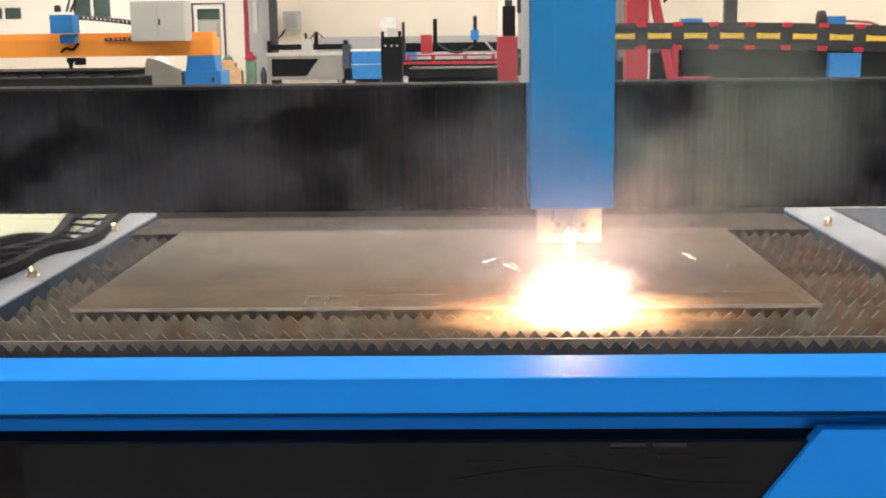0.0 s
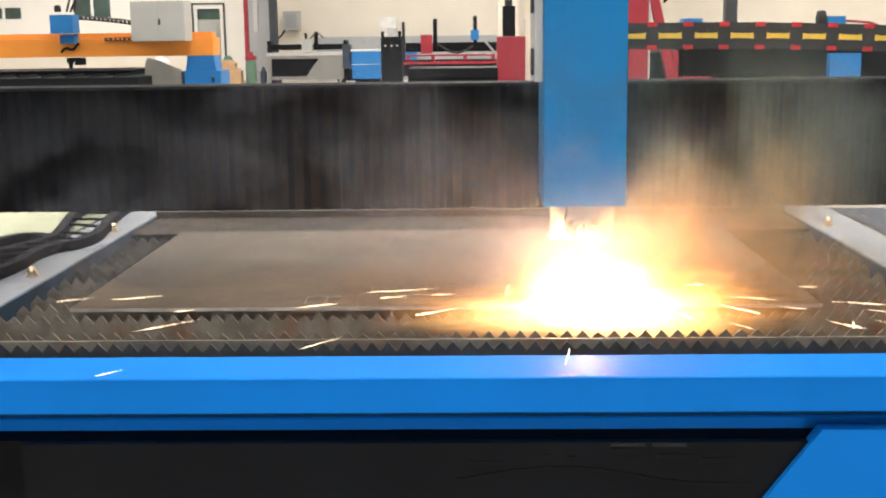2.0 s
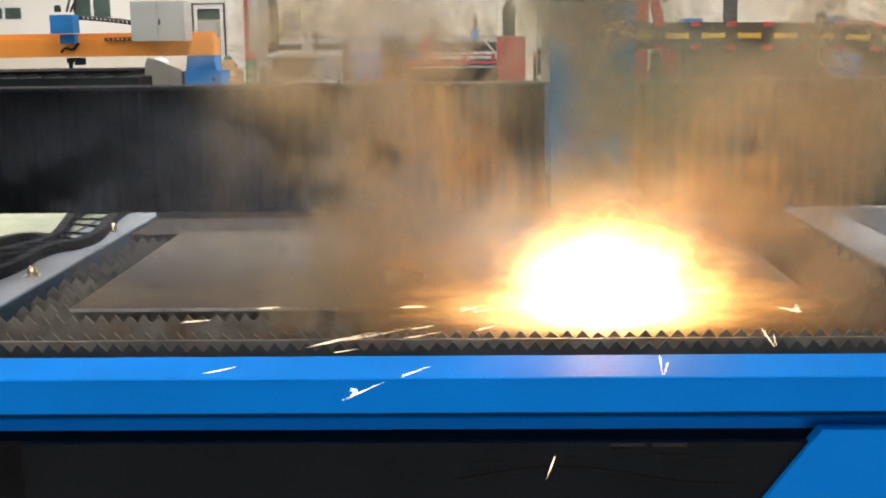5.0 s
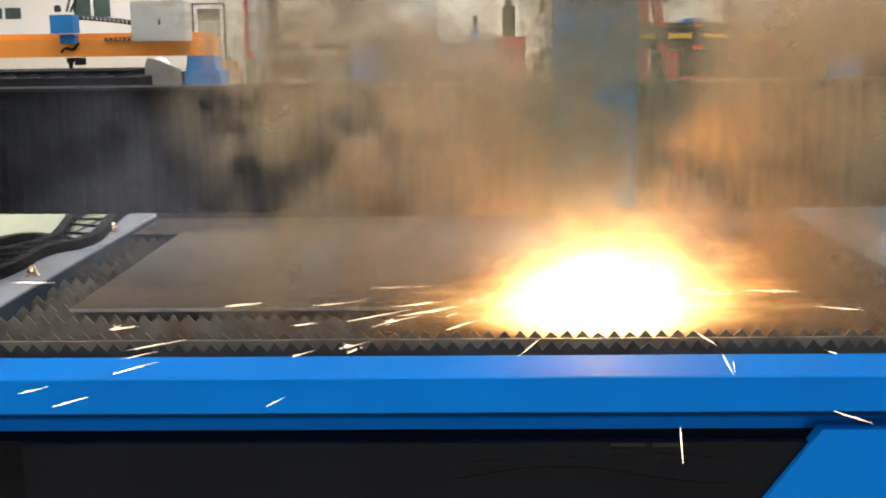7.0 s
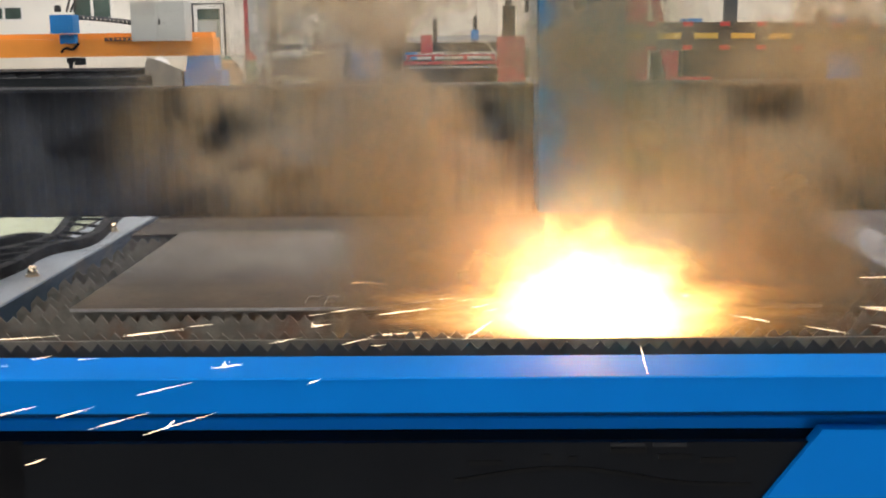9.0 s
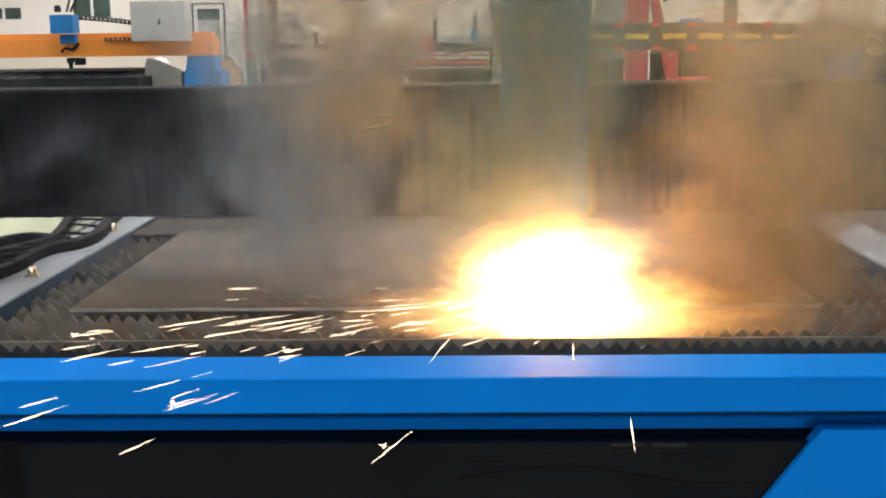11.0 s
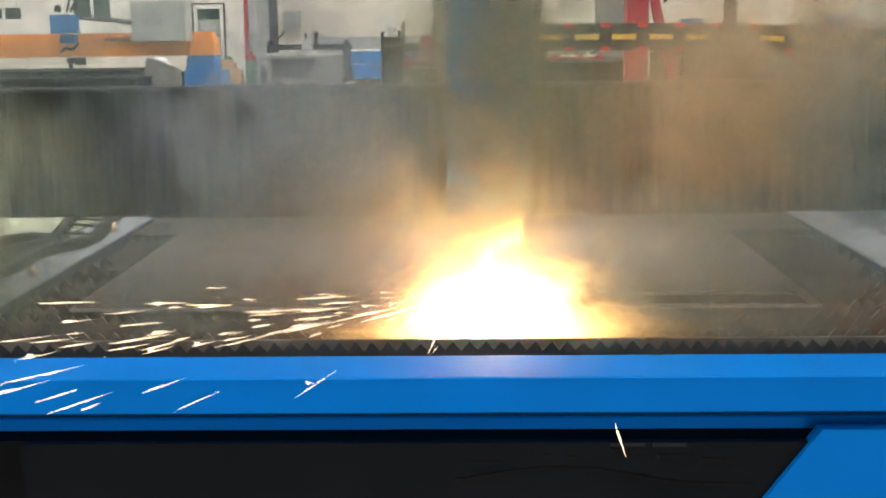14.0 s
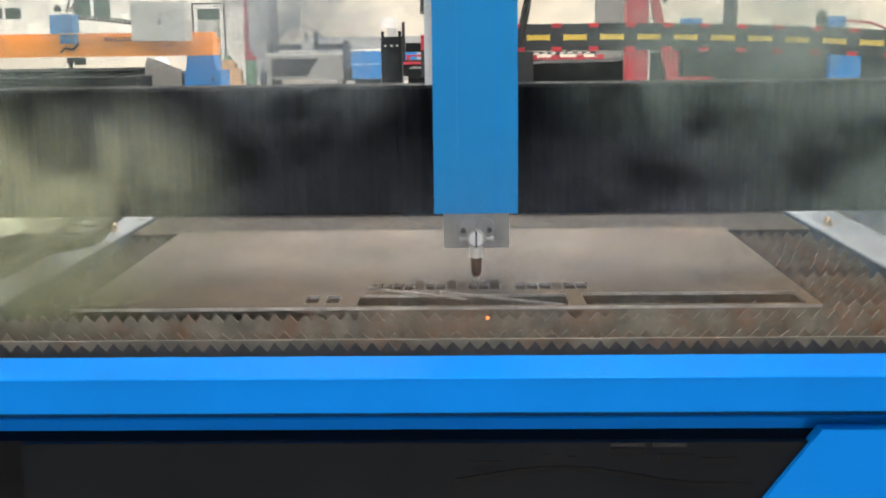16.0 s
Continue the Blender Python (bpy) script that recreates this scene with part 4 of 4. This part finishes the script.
    # black enclosure behind the gantry
    t = thing("black_machine", 2.3, 10.0, 0, "black enclosed machine body with a blue motor on top", "machine")
    part("body", box(-.53, 2.2, 0, 1.2, .0, 1.29), GREYDARK, t, "black body", bevel=.01)
    hump = [(-1.98, 0), (-1.98, 1.03), (-1.86, 1.075), (-1.69, 1.09), (-1.1, 1.095), (-.92, 1.12), (-.8, 1.16), (-.54, 1.19), (-.54, 0)]
    part("side_cover", prism(hump, .05, 1.0, "y"), BLACK_RECESS, t, "black humped side cover", bevel=.01)
    part("blue_cover", box(.665, .92, -.1, -.001, .93, 1.145), BLUE_FAR, t, "blue cover", bevel=.006)
    part("motor", box(.69, .84, .1, .3, 1.36, 1.452), BLUE_FAR, t, "blue motor", bevel=.01)
    part("motor_mount", box(.71, .82, .12, .28, 1.291, 1.359), GREYDARK, t)
    part("wheel", turned([(.045, 0), (.068, .01), (.068, .06), (.045, .07)], .61, .14, 1.432, "x"), RUBBER, t)
    part("wheel_arm", box(.681, .70, .12, .2, 1.291, 1.45), GREYDARK, t)
    part("pipe", tube([(.84, .2, 1.415), (1.08, .2, 1.395), (1.2, .2, 1.35), (1.3, .2, 1.25)], .01), RED_PAINT, t)
    part("second_motor", box(-.46, -.3, .4, .6, 1.40, 1.45), BLUE_FAR, t, "small blue motor", bevel=.02)
    part("second_mount", box(-.42, -.34, .45, .55, 1.291, 1.399), GREYDARK, t)
    # low dark machine between the columns
    t = thing("dark_machine", .1, 8.2, 0, "low black machine bed behind the gantry", "machine")
    part("body", box(-.55, .075, 0, .6, 0, 1.11), GREYDARK, t, bevel=.01)
    part("cover_strip", box(-.54, .07, -.01, -.001, 1.03, 1.05), BLACK_RECESS, t)


small_things()


# ---- fire, fume and sparks ----
def sheets(name, radii, layers, material, parent=None, seed=1, wave=.12, cells=12, label="", only=None):
    """A lump of gas as wavy leaves, one behind the other, whose cover thins towards the rim of the lump."""
    bm = bmesh.new()
    rx, ry, rz = radii
    for l in range(layers) if only is None else (only,):
        v = -1 + 2 * (l + .5) / layers
        grid = [[bm.verts.new((rx * (2 * i / cells - 1),
                               ry * (v + wave * noise.noise(Vector((i * .35 + seed * 7, j * .35, l * 3.1)))),
                               rz * (2 * j / cells - 1))) for j in range(cells + 1)] for i in range(cells + 1)]
        for i in range(cells):
            for j in range(cells):
                bm.faces.new((grid[i][j], grid[i + 1][j], grid[i + 1][j + 1], grid[i][j + 1]))
    return link(name, bm, material, parent, label, smooth=True)


def burning_gas(name, label, lobes, heart, core, core_z, parent_y=-.235):
    """A flame of soft lobes round a white-hot core; each lobe is three leaves of gas that can lick up and sink."""
    t = thing(name, .182, 2.404, 0, label, "flame")
    out = []
    for i, (x, z, radii, centre, edge, strength, power) in enumerate(lobes):
        m = glow(name + "_gas", centre, edge, strength, radii, power, 1.0)
        for l in range(3):
            o = sheets("gas_leaf", radii, 3, m, t, 3 * i + 1, only=l)
            o.matrix_basis = pose(x, parent_y - .175, z)
            out.append((o, i, x, z))
    bm = turned([(.002, -core), (core * .7, -core * .7), (core, 0), (core * .7, core * .7), (.002, core)], 0, 0, 0, steps=16)
    part("core", bm, heart, t, "white-hot core").matrix_basis = pose(0, parent_y, core_z)
    return t, out


FLAME, _ = burning_gas("arc_flame", "white-hot cutting arc flaring on the plate under the torch", [
    (.0, .862, (.34, .05, .058), (1.0, .60, .25), (1.0, .40, .11), 2.4, 1.5),
    (.0, .892, (.165, .05, .088), (1.0, .93, .95), (1.0, .66, .55), 2.6, 1.4),
    # bloom round the arc, painted as a wide faint glowing lobe
    (.0, .94, (.32, .05, .26), (.86, .72, 1.0), (.9, .6, .7), .17, 1.4)], ARC, .02, .898)
PLUME, PLUME_LEAVES = burning_gas("fire_plume", "yellow flare of burning metal over the cut", [
    (.0, .878, (.47, .045, .075), (1.0, .58, .18), (1.0, .38, .06), 2.0, 1.6),
    (.0, .922, (.27, .045, .145), (1.0, .68, .27), (1.0, .42, .07), 7.0, 1.8),
    (.09, .912, (.28, .045, .12), (1.0, .60, .18), (1.0, .40, .06), 2.0, 1.7),
    (.02, .97, (.18, .045, .15), (1.0, .62, .20), (1.0, .40, .07), 2.7, 1.7)], FIRE, .018, .912)
# when each lobe of the flare stands up or sinks: seconds, rise
LICKS = [[(1.65, -.4), (1.9, -.03), (2.5, 0), (3, -.025), (3.5, 0), (4, .0), (8, .005), (12, 0), (13.4, -.01), (14, -.05), (14.5, -.06), (14.62, -.4)],
         [(1.9, -.45), (2.1, -.09), (2.5, -.01), (3, -.17), (3.5, -.06), (4, .0), (6.5, -.02), (7, -.03), (7.5, -.01), (8, .01), (9, -.02),
          (11.3, .02), (12.5, .03), (13.5, .01), (14, -.04), (14.5, -.06), (14.62, -.45)],
         [(1.7, -.45), (2, -.05), (2.5, -.02), (3, -.25), (3.5, -.11), (4, -.02), (6.5, 0), (8, .015), (8.5, .0), (9, -.06), (11.3, -.04), (12, -.02),
          (13, -.03), (14, -.09), (14.48, -.13), (14.62, -.45)],
         [(2.1, -.45), (2.5, -.05), (3, -.3), (3.5, -.13), (4, -.03), (6.5, -.08), (7, -.1), (7.5, -.06), (8, -.02), (8.5, -.06), (9, -.13), (11.3, -.03),
          (12.5, .0), (13, -.02), (13.5, -.02), (14, -.11), (14.48, -.14), (14.62, -.45)]]

FUME_KINDS = [("fume_dense", (.54, .45, .30), .44, (.25, .09, .24), 5),
              ("fume_brown", (.56, .42, .24), .40, (.34, .10, .30), 5),
              ("haze_grey", (.31, .38, .35), .21, (.44, .10, .34), 4),
              ("haze_thin", (.35, .37, .43), .10, (.50, .10, .32), 3),
              ("haze_yellow", (.50, .52, .36), .40, (.34, .10, .30), 5),
              ("fume_blue_grey", (.32, .36, .38), .38, (.30, .10, .27), 4),
              ("fume_green_grey", (.38, .40, .29), .40, (.22, .06, .26), 5),
              ("haze_arc_glow", (.56, .37, .23), .09, (.50, .10, .17), 3)]
FUME = [smoke(n, c, d, r, (.28, .56) if n == "fume_green_grey" else (.30, .64) if n == "haze_yellow" else (.40, .59)) for n, c, d, r, k in FUME_KINDS]

def puff(kind, seed, label):
    o = sheets("smoke_puff", FUME_KINDS[kind][3], FUME_KINDS[kind][4], FUME[kind], None, seed, wave=.12, cells=8)
    return tagged(o, label, "smoke", "drifting smoke", "stuff")


# torch place over time: seconds, sideways, gantry depth
TORCH = [(0, .182, 2.404), (.5, .180, 2.415), (1, .184, 2.428), (1.5, .198, 2.432), (2, .208, 2.428), (2.5, .208, 2.396),
         (3, .210, 2.388), (3.5, .216, 2.388), (4.2, .219, 2.410), (6.3, .222, 2.412), (7, .224, 2.402), (7.5, .223, 2.380),
         (8, .222, 2.365), (8.5, .210, 2.357), (9, .194, 2.356), (9.2, .188, 2.356), (11.3, .119, 2.353), (12, .095, 2.353),
         (12.5, .077, 2.353), (13, .062, 2.353), (13.5, .045, 2.353), (14, .028, 2.353), (14.5, .010, 2.353), (14.7, .004, 2.353),
         (16, .004, 2.353)]


def torch_at(t):
    ts = [r[0] for r in TORCH]
    return float(np.interp(t, ts, [r[1] for r in TORCH])), float(np.interp(t, ts, [r[2] for r in TORCH]))


PUFFS = []


def fume_plan():
    """One puff after another leaves the cut and rises: a column before the torch, brown fume to one side, grey to the other.
    Kind, birth, start sideways, drift, start in depth, rise a second."""
    rnd = random.Random(11)
    t, i = 1.7, 0
    while t < 13.4:
        PUFFS.append(((6, 0, 6)[i % 3] if t < 8.5 else 6, t, rnd.uniform(-.06, .08) - (.05 if t > 8.5 else 0), rnd.uniform(-.03, .04) - (.02 if t > 8.5 else 0), -.15 - .04 * (i % 2), rnd.uniform(.40, .52) + (.2 if t < 2.4 else 0)))
        t, i = t + .18, i + 1
    t, i = 1.0, 0
    while t < 13.9:
        PUFFS.append(((1, 0)[i % 3 == 2] if t < 12.6 else 2, t, rnd.uniform(.10, .32), rnd.uniform(.04, .17), (-.17, -.02)[i % 2], rnd.uniform(.22, .40)))
        t, i = t + .21, i + 1
    t, i = 2.5, 0
    while t < 13.9:
        PUFFS.append(((1, 5, 0)[i % 3] if t < 8.8 else 5, t, -rnd.uniform(.06, .26), -rnd.uniform(.05, .20), (-.17, -.02)[i % 2], rnd.uniform(.20, .36)))
        t, i = t + .21, i + 1
    # slow fume that hugs the plate beside the fire
    t, i = 3.3, 0
    while t < 9.0:
        PUFFS.append((0, t, rnd.uniform(.12, .36) * (-1, -1, 1)[i % 3], (-.05, -.10, .06)[i % 3], -.16, rnd.uniform(.13, .20)))
        t, i = t + .26, i + 1
    for i in range(20):
        PUFFS.append((2, 10.8 + .13 * i, rnd.uniform(.1, .8) * (-1, 1)[i % 2], (-.10, .08)[i % 2], (-.24, .0)[i % 3 == 0], rnd.uniform(.19, .28)))
    for x, z, vx in ((2.35, 1.15, -.09), (2.5, 1.0, -.09), (2.7, 1.1, -.12)):
        PUFFS.append((2, None, x, vx, z, 2.14))
    # thin haze in the room from earlier cuts, and what hangs about afterwards
    for x, z, vx in ((-.75, 1.02, .010), (-.35, 1.10, -.01), (.75, 1.05, .012), (.30, 1.0, .01), (1.0, 1.2, 0), (.42, .93, .004), (.06, .95, -.004)):
        PUFFS.append((3, None, x, vx, z, 2.24))
    # haze added before the torch to catch the arc's light as a halo
    for x, z, vx in ((.26, 1.0, .004), (.10, .93, -.006)):
        PUFFS.append((3, None, x, vx, z, 2.07))
    for x, z, vx, y in ((.20, 1.12, -.10, 2.03), (-.72, .88, .004, 2.36), (.74, .88, .0, 2.36)):
        PUFFS.append((3, None, x, vx, z, y))
    # low haze with the arc's orange glow put into its colour
    for x in (-.12, .52):
        PUFFS.append((7, None, x, .0, .90, 2.04))
    for x, z, vx in ((.34, 1.12, .03), (.50, 1.1, .04)):
        PUFFS.append((2, None, x, vx, z, 2.24))
    for x, z, vx in ((-2.3, 1.06, .1), (-2.15, .90, .085), (-2.6, .96, .105), (-2.5, .82, .1), (-2.75, 1.08, .105)):
        PUFFS.append((4, None, x, vx, z, 2.12))


fume_plan()
PUFF_OBJECTS = [puff(p[0], 20 + i, "grey-brown cutting fume drifting over the plate" if p[0] in (0, 1, 5, 6) else "thin grey haze hanging before the gantry")
                for i, p in enumerate(PUFFS)]


def streak(bm, p, d, length, radius):
    """A short drawn-out drop of molten metal: pointed at both ends."""
    d = Vector(d).normalized()
    a = d.orthogonal().normalized()
    b = d.cross(a)
    p = Vector(p)
    tip, tail = bm.verts.new(p + d * length * .5), bm.verts.new(p - d * length * .5)
    ring = [bm.verts.new(p + d * length * .2 + radius * (a * math.cos(q) + b * math.sin(q))) for q in (0, 2.1, 4.2)]
    for i in range(3):
        bm.faces.new((ring[i], ring[(i + 1) % 3], tip))
        bm.faces.new((ring[(i + 1) % 3], ring[i], tail))


def spark_spray(seed, way, count, hot, label):
    """A fan of sparks thrown along the plate and off its edge, with its origin at the cut."""
    rnd = random.Random(seed)
    bm = bmesh.new()
    for i in range(count):
        u = .06 + .86 * rnd.random() ** 1.15
        a = math.radians(rnd.gauss(33, 14))
        lift = rnd.uniform(-.02, .10) * (1 if rnd.random() < .85 else 2.2)
        x, y, z = way * u * math.cos(a), -u * math.sin(a), lift * u - .05 * u * u
        d = (way * math.cos(a), -math.sin(a), lift - .10 * u + rnd.uniform(-.05, .03))
        length = rnd.uniform(.025, .06) if rnd.random() < .55 else rnd.uniform(.06, .14)
        streak(bm, (x, y, z), d, length, rnd.uniform(.00035, .00075))
        if rnd.random() < .12:
            for q in range(3):
                streak(bm, (x + way * .012, y, z), (way * rnd.random(), rnd.uniform(-1, 0), rnd.uniform(-.8, .8)), .018, .0005)
    o = link("spark_spray", bm, hot)
    return tagged(o, label, "sparks", "sparks", "stuff")


def ember_burst(seed):
    """Last embers spat up as the arc goes out."""
    rnd = random.Random(seed)
    bm = bmesh.new()
    for i in range(46):
        a, u = rnd.uniform(-.15, math.pi + .15), .015 + .12 * rnd.random() ** 1.6
        streak(bm, (u * math.cos(a) * 1.25, rnd.uniform(-.05, .03), u * math.sin(a)), (math.cos(a), 0, math.sin(a)), rnd.uniform(.006, .022), rnd.uniform(.0007, .0014))
    return tagged(link("ember_burst", bm, EMBER), "burst of orange embers spat up from the cut", "sparks", "sparks", "stuff")


def droplet(seed):
    rnd = random.Random(seed)
    bm = bmesh.new()
    streak(bm, (0, 0, 0), (0, 0, 1), rnd.uniform(.025, .055), rnd.uniform(.0006, .001))
    if rnd.random() < .3:
        streak(bm, (.006, 0, -.006), (.4, .1, 1), .018, .0005)
    o = link("spark", bm, SPARK)
    return tagged(o, "single white-hot spark falling from the cut", "spark", "falling sparks", "stuff")


SPRAYS = []
rnd_s = random.Random(3)
ts = 1.2
while ts < 14.45:
    if ts < 1.9:
        SPRAYS.append((ts, 1, 16))
    elif ts < 3.3:
        SPRAYS += [(ts, -1, 26 if ts > 2.5 else 14), (ts + .07, 1, 18)]
    elif ts < 5.0:
        SPRAYS.append((ts, 1, 10 if ts < 3.7 else 4))
    elif ts < 9.1:
        SPRAYS += [(ts, -1, 18), (ts + .1, 1, 16 if ts < 8.3 else 7)]
    else:
        SPRAYS.append((ts, -1, 46 if ts < 14.2 else 22))
    ts += .24
SPRAY_OBJECTS = [spark_spray(100 + i, way, n, SPARK, "burst of white-yellow sparks thrown along the plate") for i, (t0, way, n) in enumerate(SPRAYS)]
BURST = ember_burst(77)
DROPS = []
ts = -.35
while ts < 14.5:
    vy = rnd_s.uniform(-4.0, -2.4)
    reach = .5 / -vy
    if ts < 1.8:
        DROPS.append((ts, rnd_s.uniform(-1.5, 1.8), rnd_s.uniform(-.7, .2), rnd_s.uniform(.6, 1.5)))
    else:
        DROPS.append((ts, rnd_s.uniform(-1.5, .6) if ts > 8.5 else rnd_s.uniform(-1.1, 1.1), vy, (.025 + 4.9 * reach ** 2) / reach + rnd_s.uniform(0, .35)))
    ts += .05 if ts < 1.8 else (.03 if rnd_s.random() < .9 else .13) if ts < 9 else .05
DROP_OBJECTS = [droplet(300 + i) for i in range(len(DROPS))]
EMBER_OB = tagged(link("ember", turned([(.001, -.003), (.003, -.001), (.003, .001), (.001, .003)], 0, 0, 0, steps=8), EMBER),
                  "glowing red ember caught on a slat", "ember")
EMBER_OB.matrix_basis = pose(.024, 2.088, .836)


def motions():
    walk(GANTRY, [(t, pose(0, y, 0)) for t, x, y in TORCH])
    for o in (CARRIAGE, CHAIN):
        walk(o, [(t, pose(x, y, 0)) for t, x, y in TORCH])
    # the arc follows the torch, then sinks into the tray when it is shut off
    lit = [(t, pose(x, y, 0)) for t, x, y in TORCH]
    walk(PLUME, lit)
    walk(FLAME, [r for r in lit if r[0] < 14.6] + [(14.64, pose(.005, 2.353, -.02)), (14.72, pose(.004, 2.353, -.50)), (16, pose(.004, 2.353, -.50))])
    for o, i, x, z in PLUME_LEAVES:
        keys = LICKS[i]
        rows = [(0.0, pose(x, -.41, z + keys[0][1]))] + [(t, pose(x + .012 * math.sin(5 * t + i), -.41, z + q)) for t, q in keys]
        walk(o, rows + [(16.0, rows[-1][1])])
    core = next(c for c in PLUME.children if c.name.startswith("core"))
    walk(core, [(0, pose(0, -.235, .45)), (1.6, pose(0, -.235, .45)), (2.0, pose(0, -.235, .875)), (2.5, pose(0, -.235, .912)), (3.0, pose(0, -.235, .825)),
                (3.5, pose(0, -.235, .872)), (4.0, pose(0, -.235, .912)), (14.0, pose(0, -.235, .912)), (14.5, pose(0, -.235, .88)), (14.62, pose(0, -.235, .45)), (16, pose(0, -.235, .45))])
    # fume
    for o, (kind, t0, a, b, c, d) in zip(PUFF_OBJECTS, PUFFS):
        if t0 is None:
            walk(o, [(t, pose(a + b * t, d, c + .03 * math.sin(.6 * t + a * 5), 20, 3 * math.sin(.4 * t + a), 0)) for t in range(0, 17, 2)])
            continue
        x0, g = torch_at(t0)
        spin = 1 if a > 0 else -1

        def drift(u):
            z = min(6.0, .58 + d * u + .03 * u * u)
            return pose(x0 + a + b * u, g - .17 + c, z, 20, spin * min(80, 5 * u), 0)

        wait = pose(x0, 2.45, .34, 20)
        ages = [.12] + [.4 * q for q in range(1, 13)]
        walk(o, [(0.0, wait), (t0, wait)] + [(t0 + u, drift(u)) for u in ages if t0 + u < 15.95] + [(16.0, drift(16.0 - t0))])
    # sparks
    for o, (t0, way, n) in zip(SPRAY_OBJECTS, SPRAYS):
        x, g = torch_at(t0)
        y = g - .235
        low = pose(x, 2.5, .42)
        walk(o, [(0, low), (t0 - .22, low), (t0 - .1, pose(x - way * .2, y, .70)), (t0, pose(x - way * .03, y, .868)), (t0 + .18, pose(x + way * .06, y - .03, .874)),
                 (t0 + .34, pose(x + way * .16, y - .06, .858)), (t0 + .44, pose(x + way * .1, y, .66)), (t0 + .6, low), (16, low)])
    walk(BURST, [(0, pose(.01, 2.11, .4)), (14.58, pose(.01, 2.11, .4)), (14.68, pose(.01, 2.11, .858)), (14.85, pose(.012, 2.11, .862)), (14.95, pose(.01, 2.11, .4)), (16, pose(.01, 2.11, .4))])
    for o, (t0, vx, vy, vz) in zip(DROP_OBJECTS, DROPS):
        x, g = torch_at(t0)
        y = g - .225
        rows = [(0, pose(x, 2.3, .45)), (t0 - .06, pose(x, y, .80))] if t0 > .08 else []
        land = None
        for i in range(0, 20):
            s = .04 * i
            p = (x + vx * s, y + vy * s, .86 + vz * s - 4.9 * s * s)
            dz = vz - 9.8 * s
            # only the lean to the side is kept, folded into the upright half
            lean = math.degrees(math.atan2(vx, abs(dz) + .35)) * (1 if dz > 0 else -1)
            if p[2] < .02 or (p[2] < .855 and p[1] > 1.80):
                break
            if t0 + s >= 0:
                rows.append((t0 + s if rows else 0.0, pose(*p, 0, lean, 0)))
            land = (p[0] + vx * .06, p[1] + vy * .06, .003 if p[1] < 1.62 else .60, lean)
        if not rows:
            rows = [(0.0, pose(land[0], land[1], land[2], 0, land[3], 0)), (15.8, pose(land[0], land[1], land[2], 0, land[3], 0))]
        rows = [r for r in rows if r[0] < 15.95]
        rows.append((16.0, pose(land[0], land[1], land[2], 0, land[3], 0)))
        if rows[-2][0] < 15.7:
            rows.insert(-1, (rows[-2][0] + .1, pose(land[0], land[1], land[2], 0, land[3], 0)))
        walk(o, rows)
    # what is cut free drops into the bed; strips and slugs are left tilted
    c1, c2 = ((R1[0] + R1[1]) / 2, (R1[2] + R1[3]) / 2), ((R2[0] + R2[1]) / 2, (R2[2] + R2[3]) / 2)
    walk(OFF1, [(0, pose(*c1, PZ1 - .0031)), (14.55, pose(*c1, PZ1 - .0031)), (14.75, pose(c1[0], c1[1] + .01, .80, 8, 2, 0)),
                (14.9, pose(c1[0], c1[1] + .02, .70, 18, 1, 0)), (16, pose(c1[0], c1[1] + .02, .70, 18, 1, 0))])
    walk(OFF2, [(0, pose(*c2, PZ1 - .0031)), (9.3, pose(*c2, PZ1 - .0031)), (9.6, pose(c2[0], c2[1] + .01, .80, 8, -2, 0)),
                (9.8, pose(c2[0], c2[1] + .02, .70, 18, -1, 0)), (16, pose(c2[0], c2[1] + .02, .70, 18, -1, 0))])
    for o, s, t0 in zip(OFFS, (S1, S2), (14.5, 14.6)):
        c = ((s[0] + s[1]) / 2, (s[2] + s[3]) / 2)
        walk(o, [(0, pose(*c, PZ1 - .0045)), (t0, pose(*c, PZ1 - .0045)), (t0 + .2, pose(*c, .72, 20, 0, 0)), (16, pose(*c, .72, 20, 0, 0))])
    rnd = random.Random(9)
    for o, (a, b) in zip(SLUGS, LETTERS):
        c = ((a + b) / 2, (LY[0] + LY[1]) / 2)
        tilt = rnd.uniform(12, 34)
        t0 = 14.3 + rnd.uniform(0, .4)
        if rnd.random() < .62:
            walk(o, [(0, pose(*c, PZ1 - .0029)), (t0, pose(*c, PZ1 - .0029)), (t0 + .15, pose(*c, .79, tilt, 0, 0)),
                     (t0 + .25, pose(*c, .665, 2, 0, 0)), (16, pose(*c, .665, 2, 0, 0))])
            continue
        walk(o, [(0, pose(*c, PZ1 - .0029)), (t0, pose(*c, PZ1 - .0029)), (t0 + .2, pose(c[0], c[1] + .004, PZ1 - .009, tilt, 0, 0)), (16, pose(c[0], c[1] + .004, PZ1 - .009, tilt, 0, 0))])
    for o, x, y, z, turn, t0 in ((STRIPS[0], -.11, 2.21, .8545, -18, 14.55), (STRIPS[1], .05, 2.16, .8555, -14, 14.65)):
        walk(o, [(0, pose(x, y, .70, 0, 0, turn)), (t0, pose(x, y, .70, 0, 0, turn)), (t0 + .2, pose(x, y, z + .01, 0, 3, turn)),
                 (t0 + .35, pose(x, y, z, 0, 3, turn)), (16, pose(x, y, z, 0, 3, turn))])


motions()
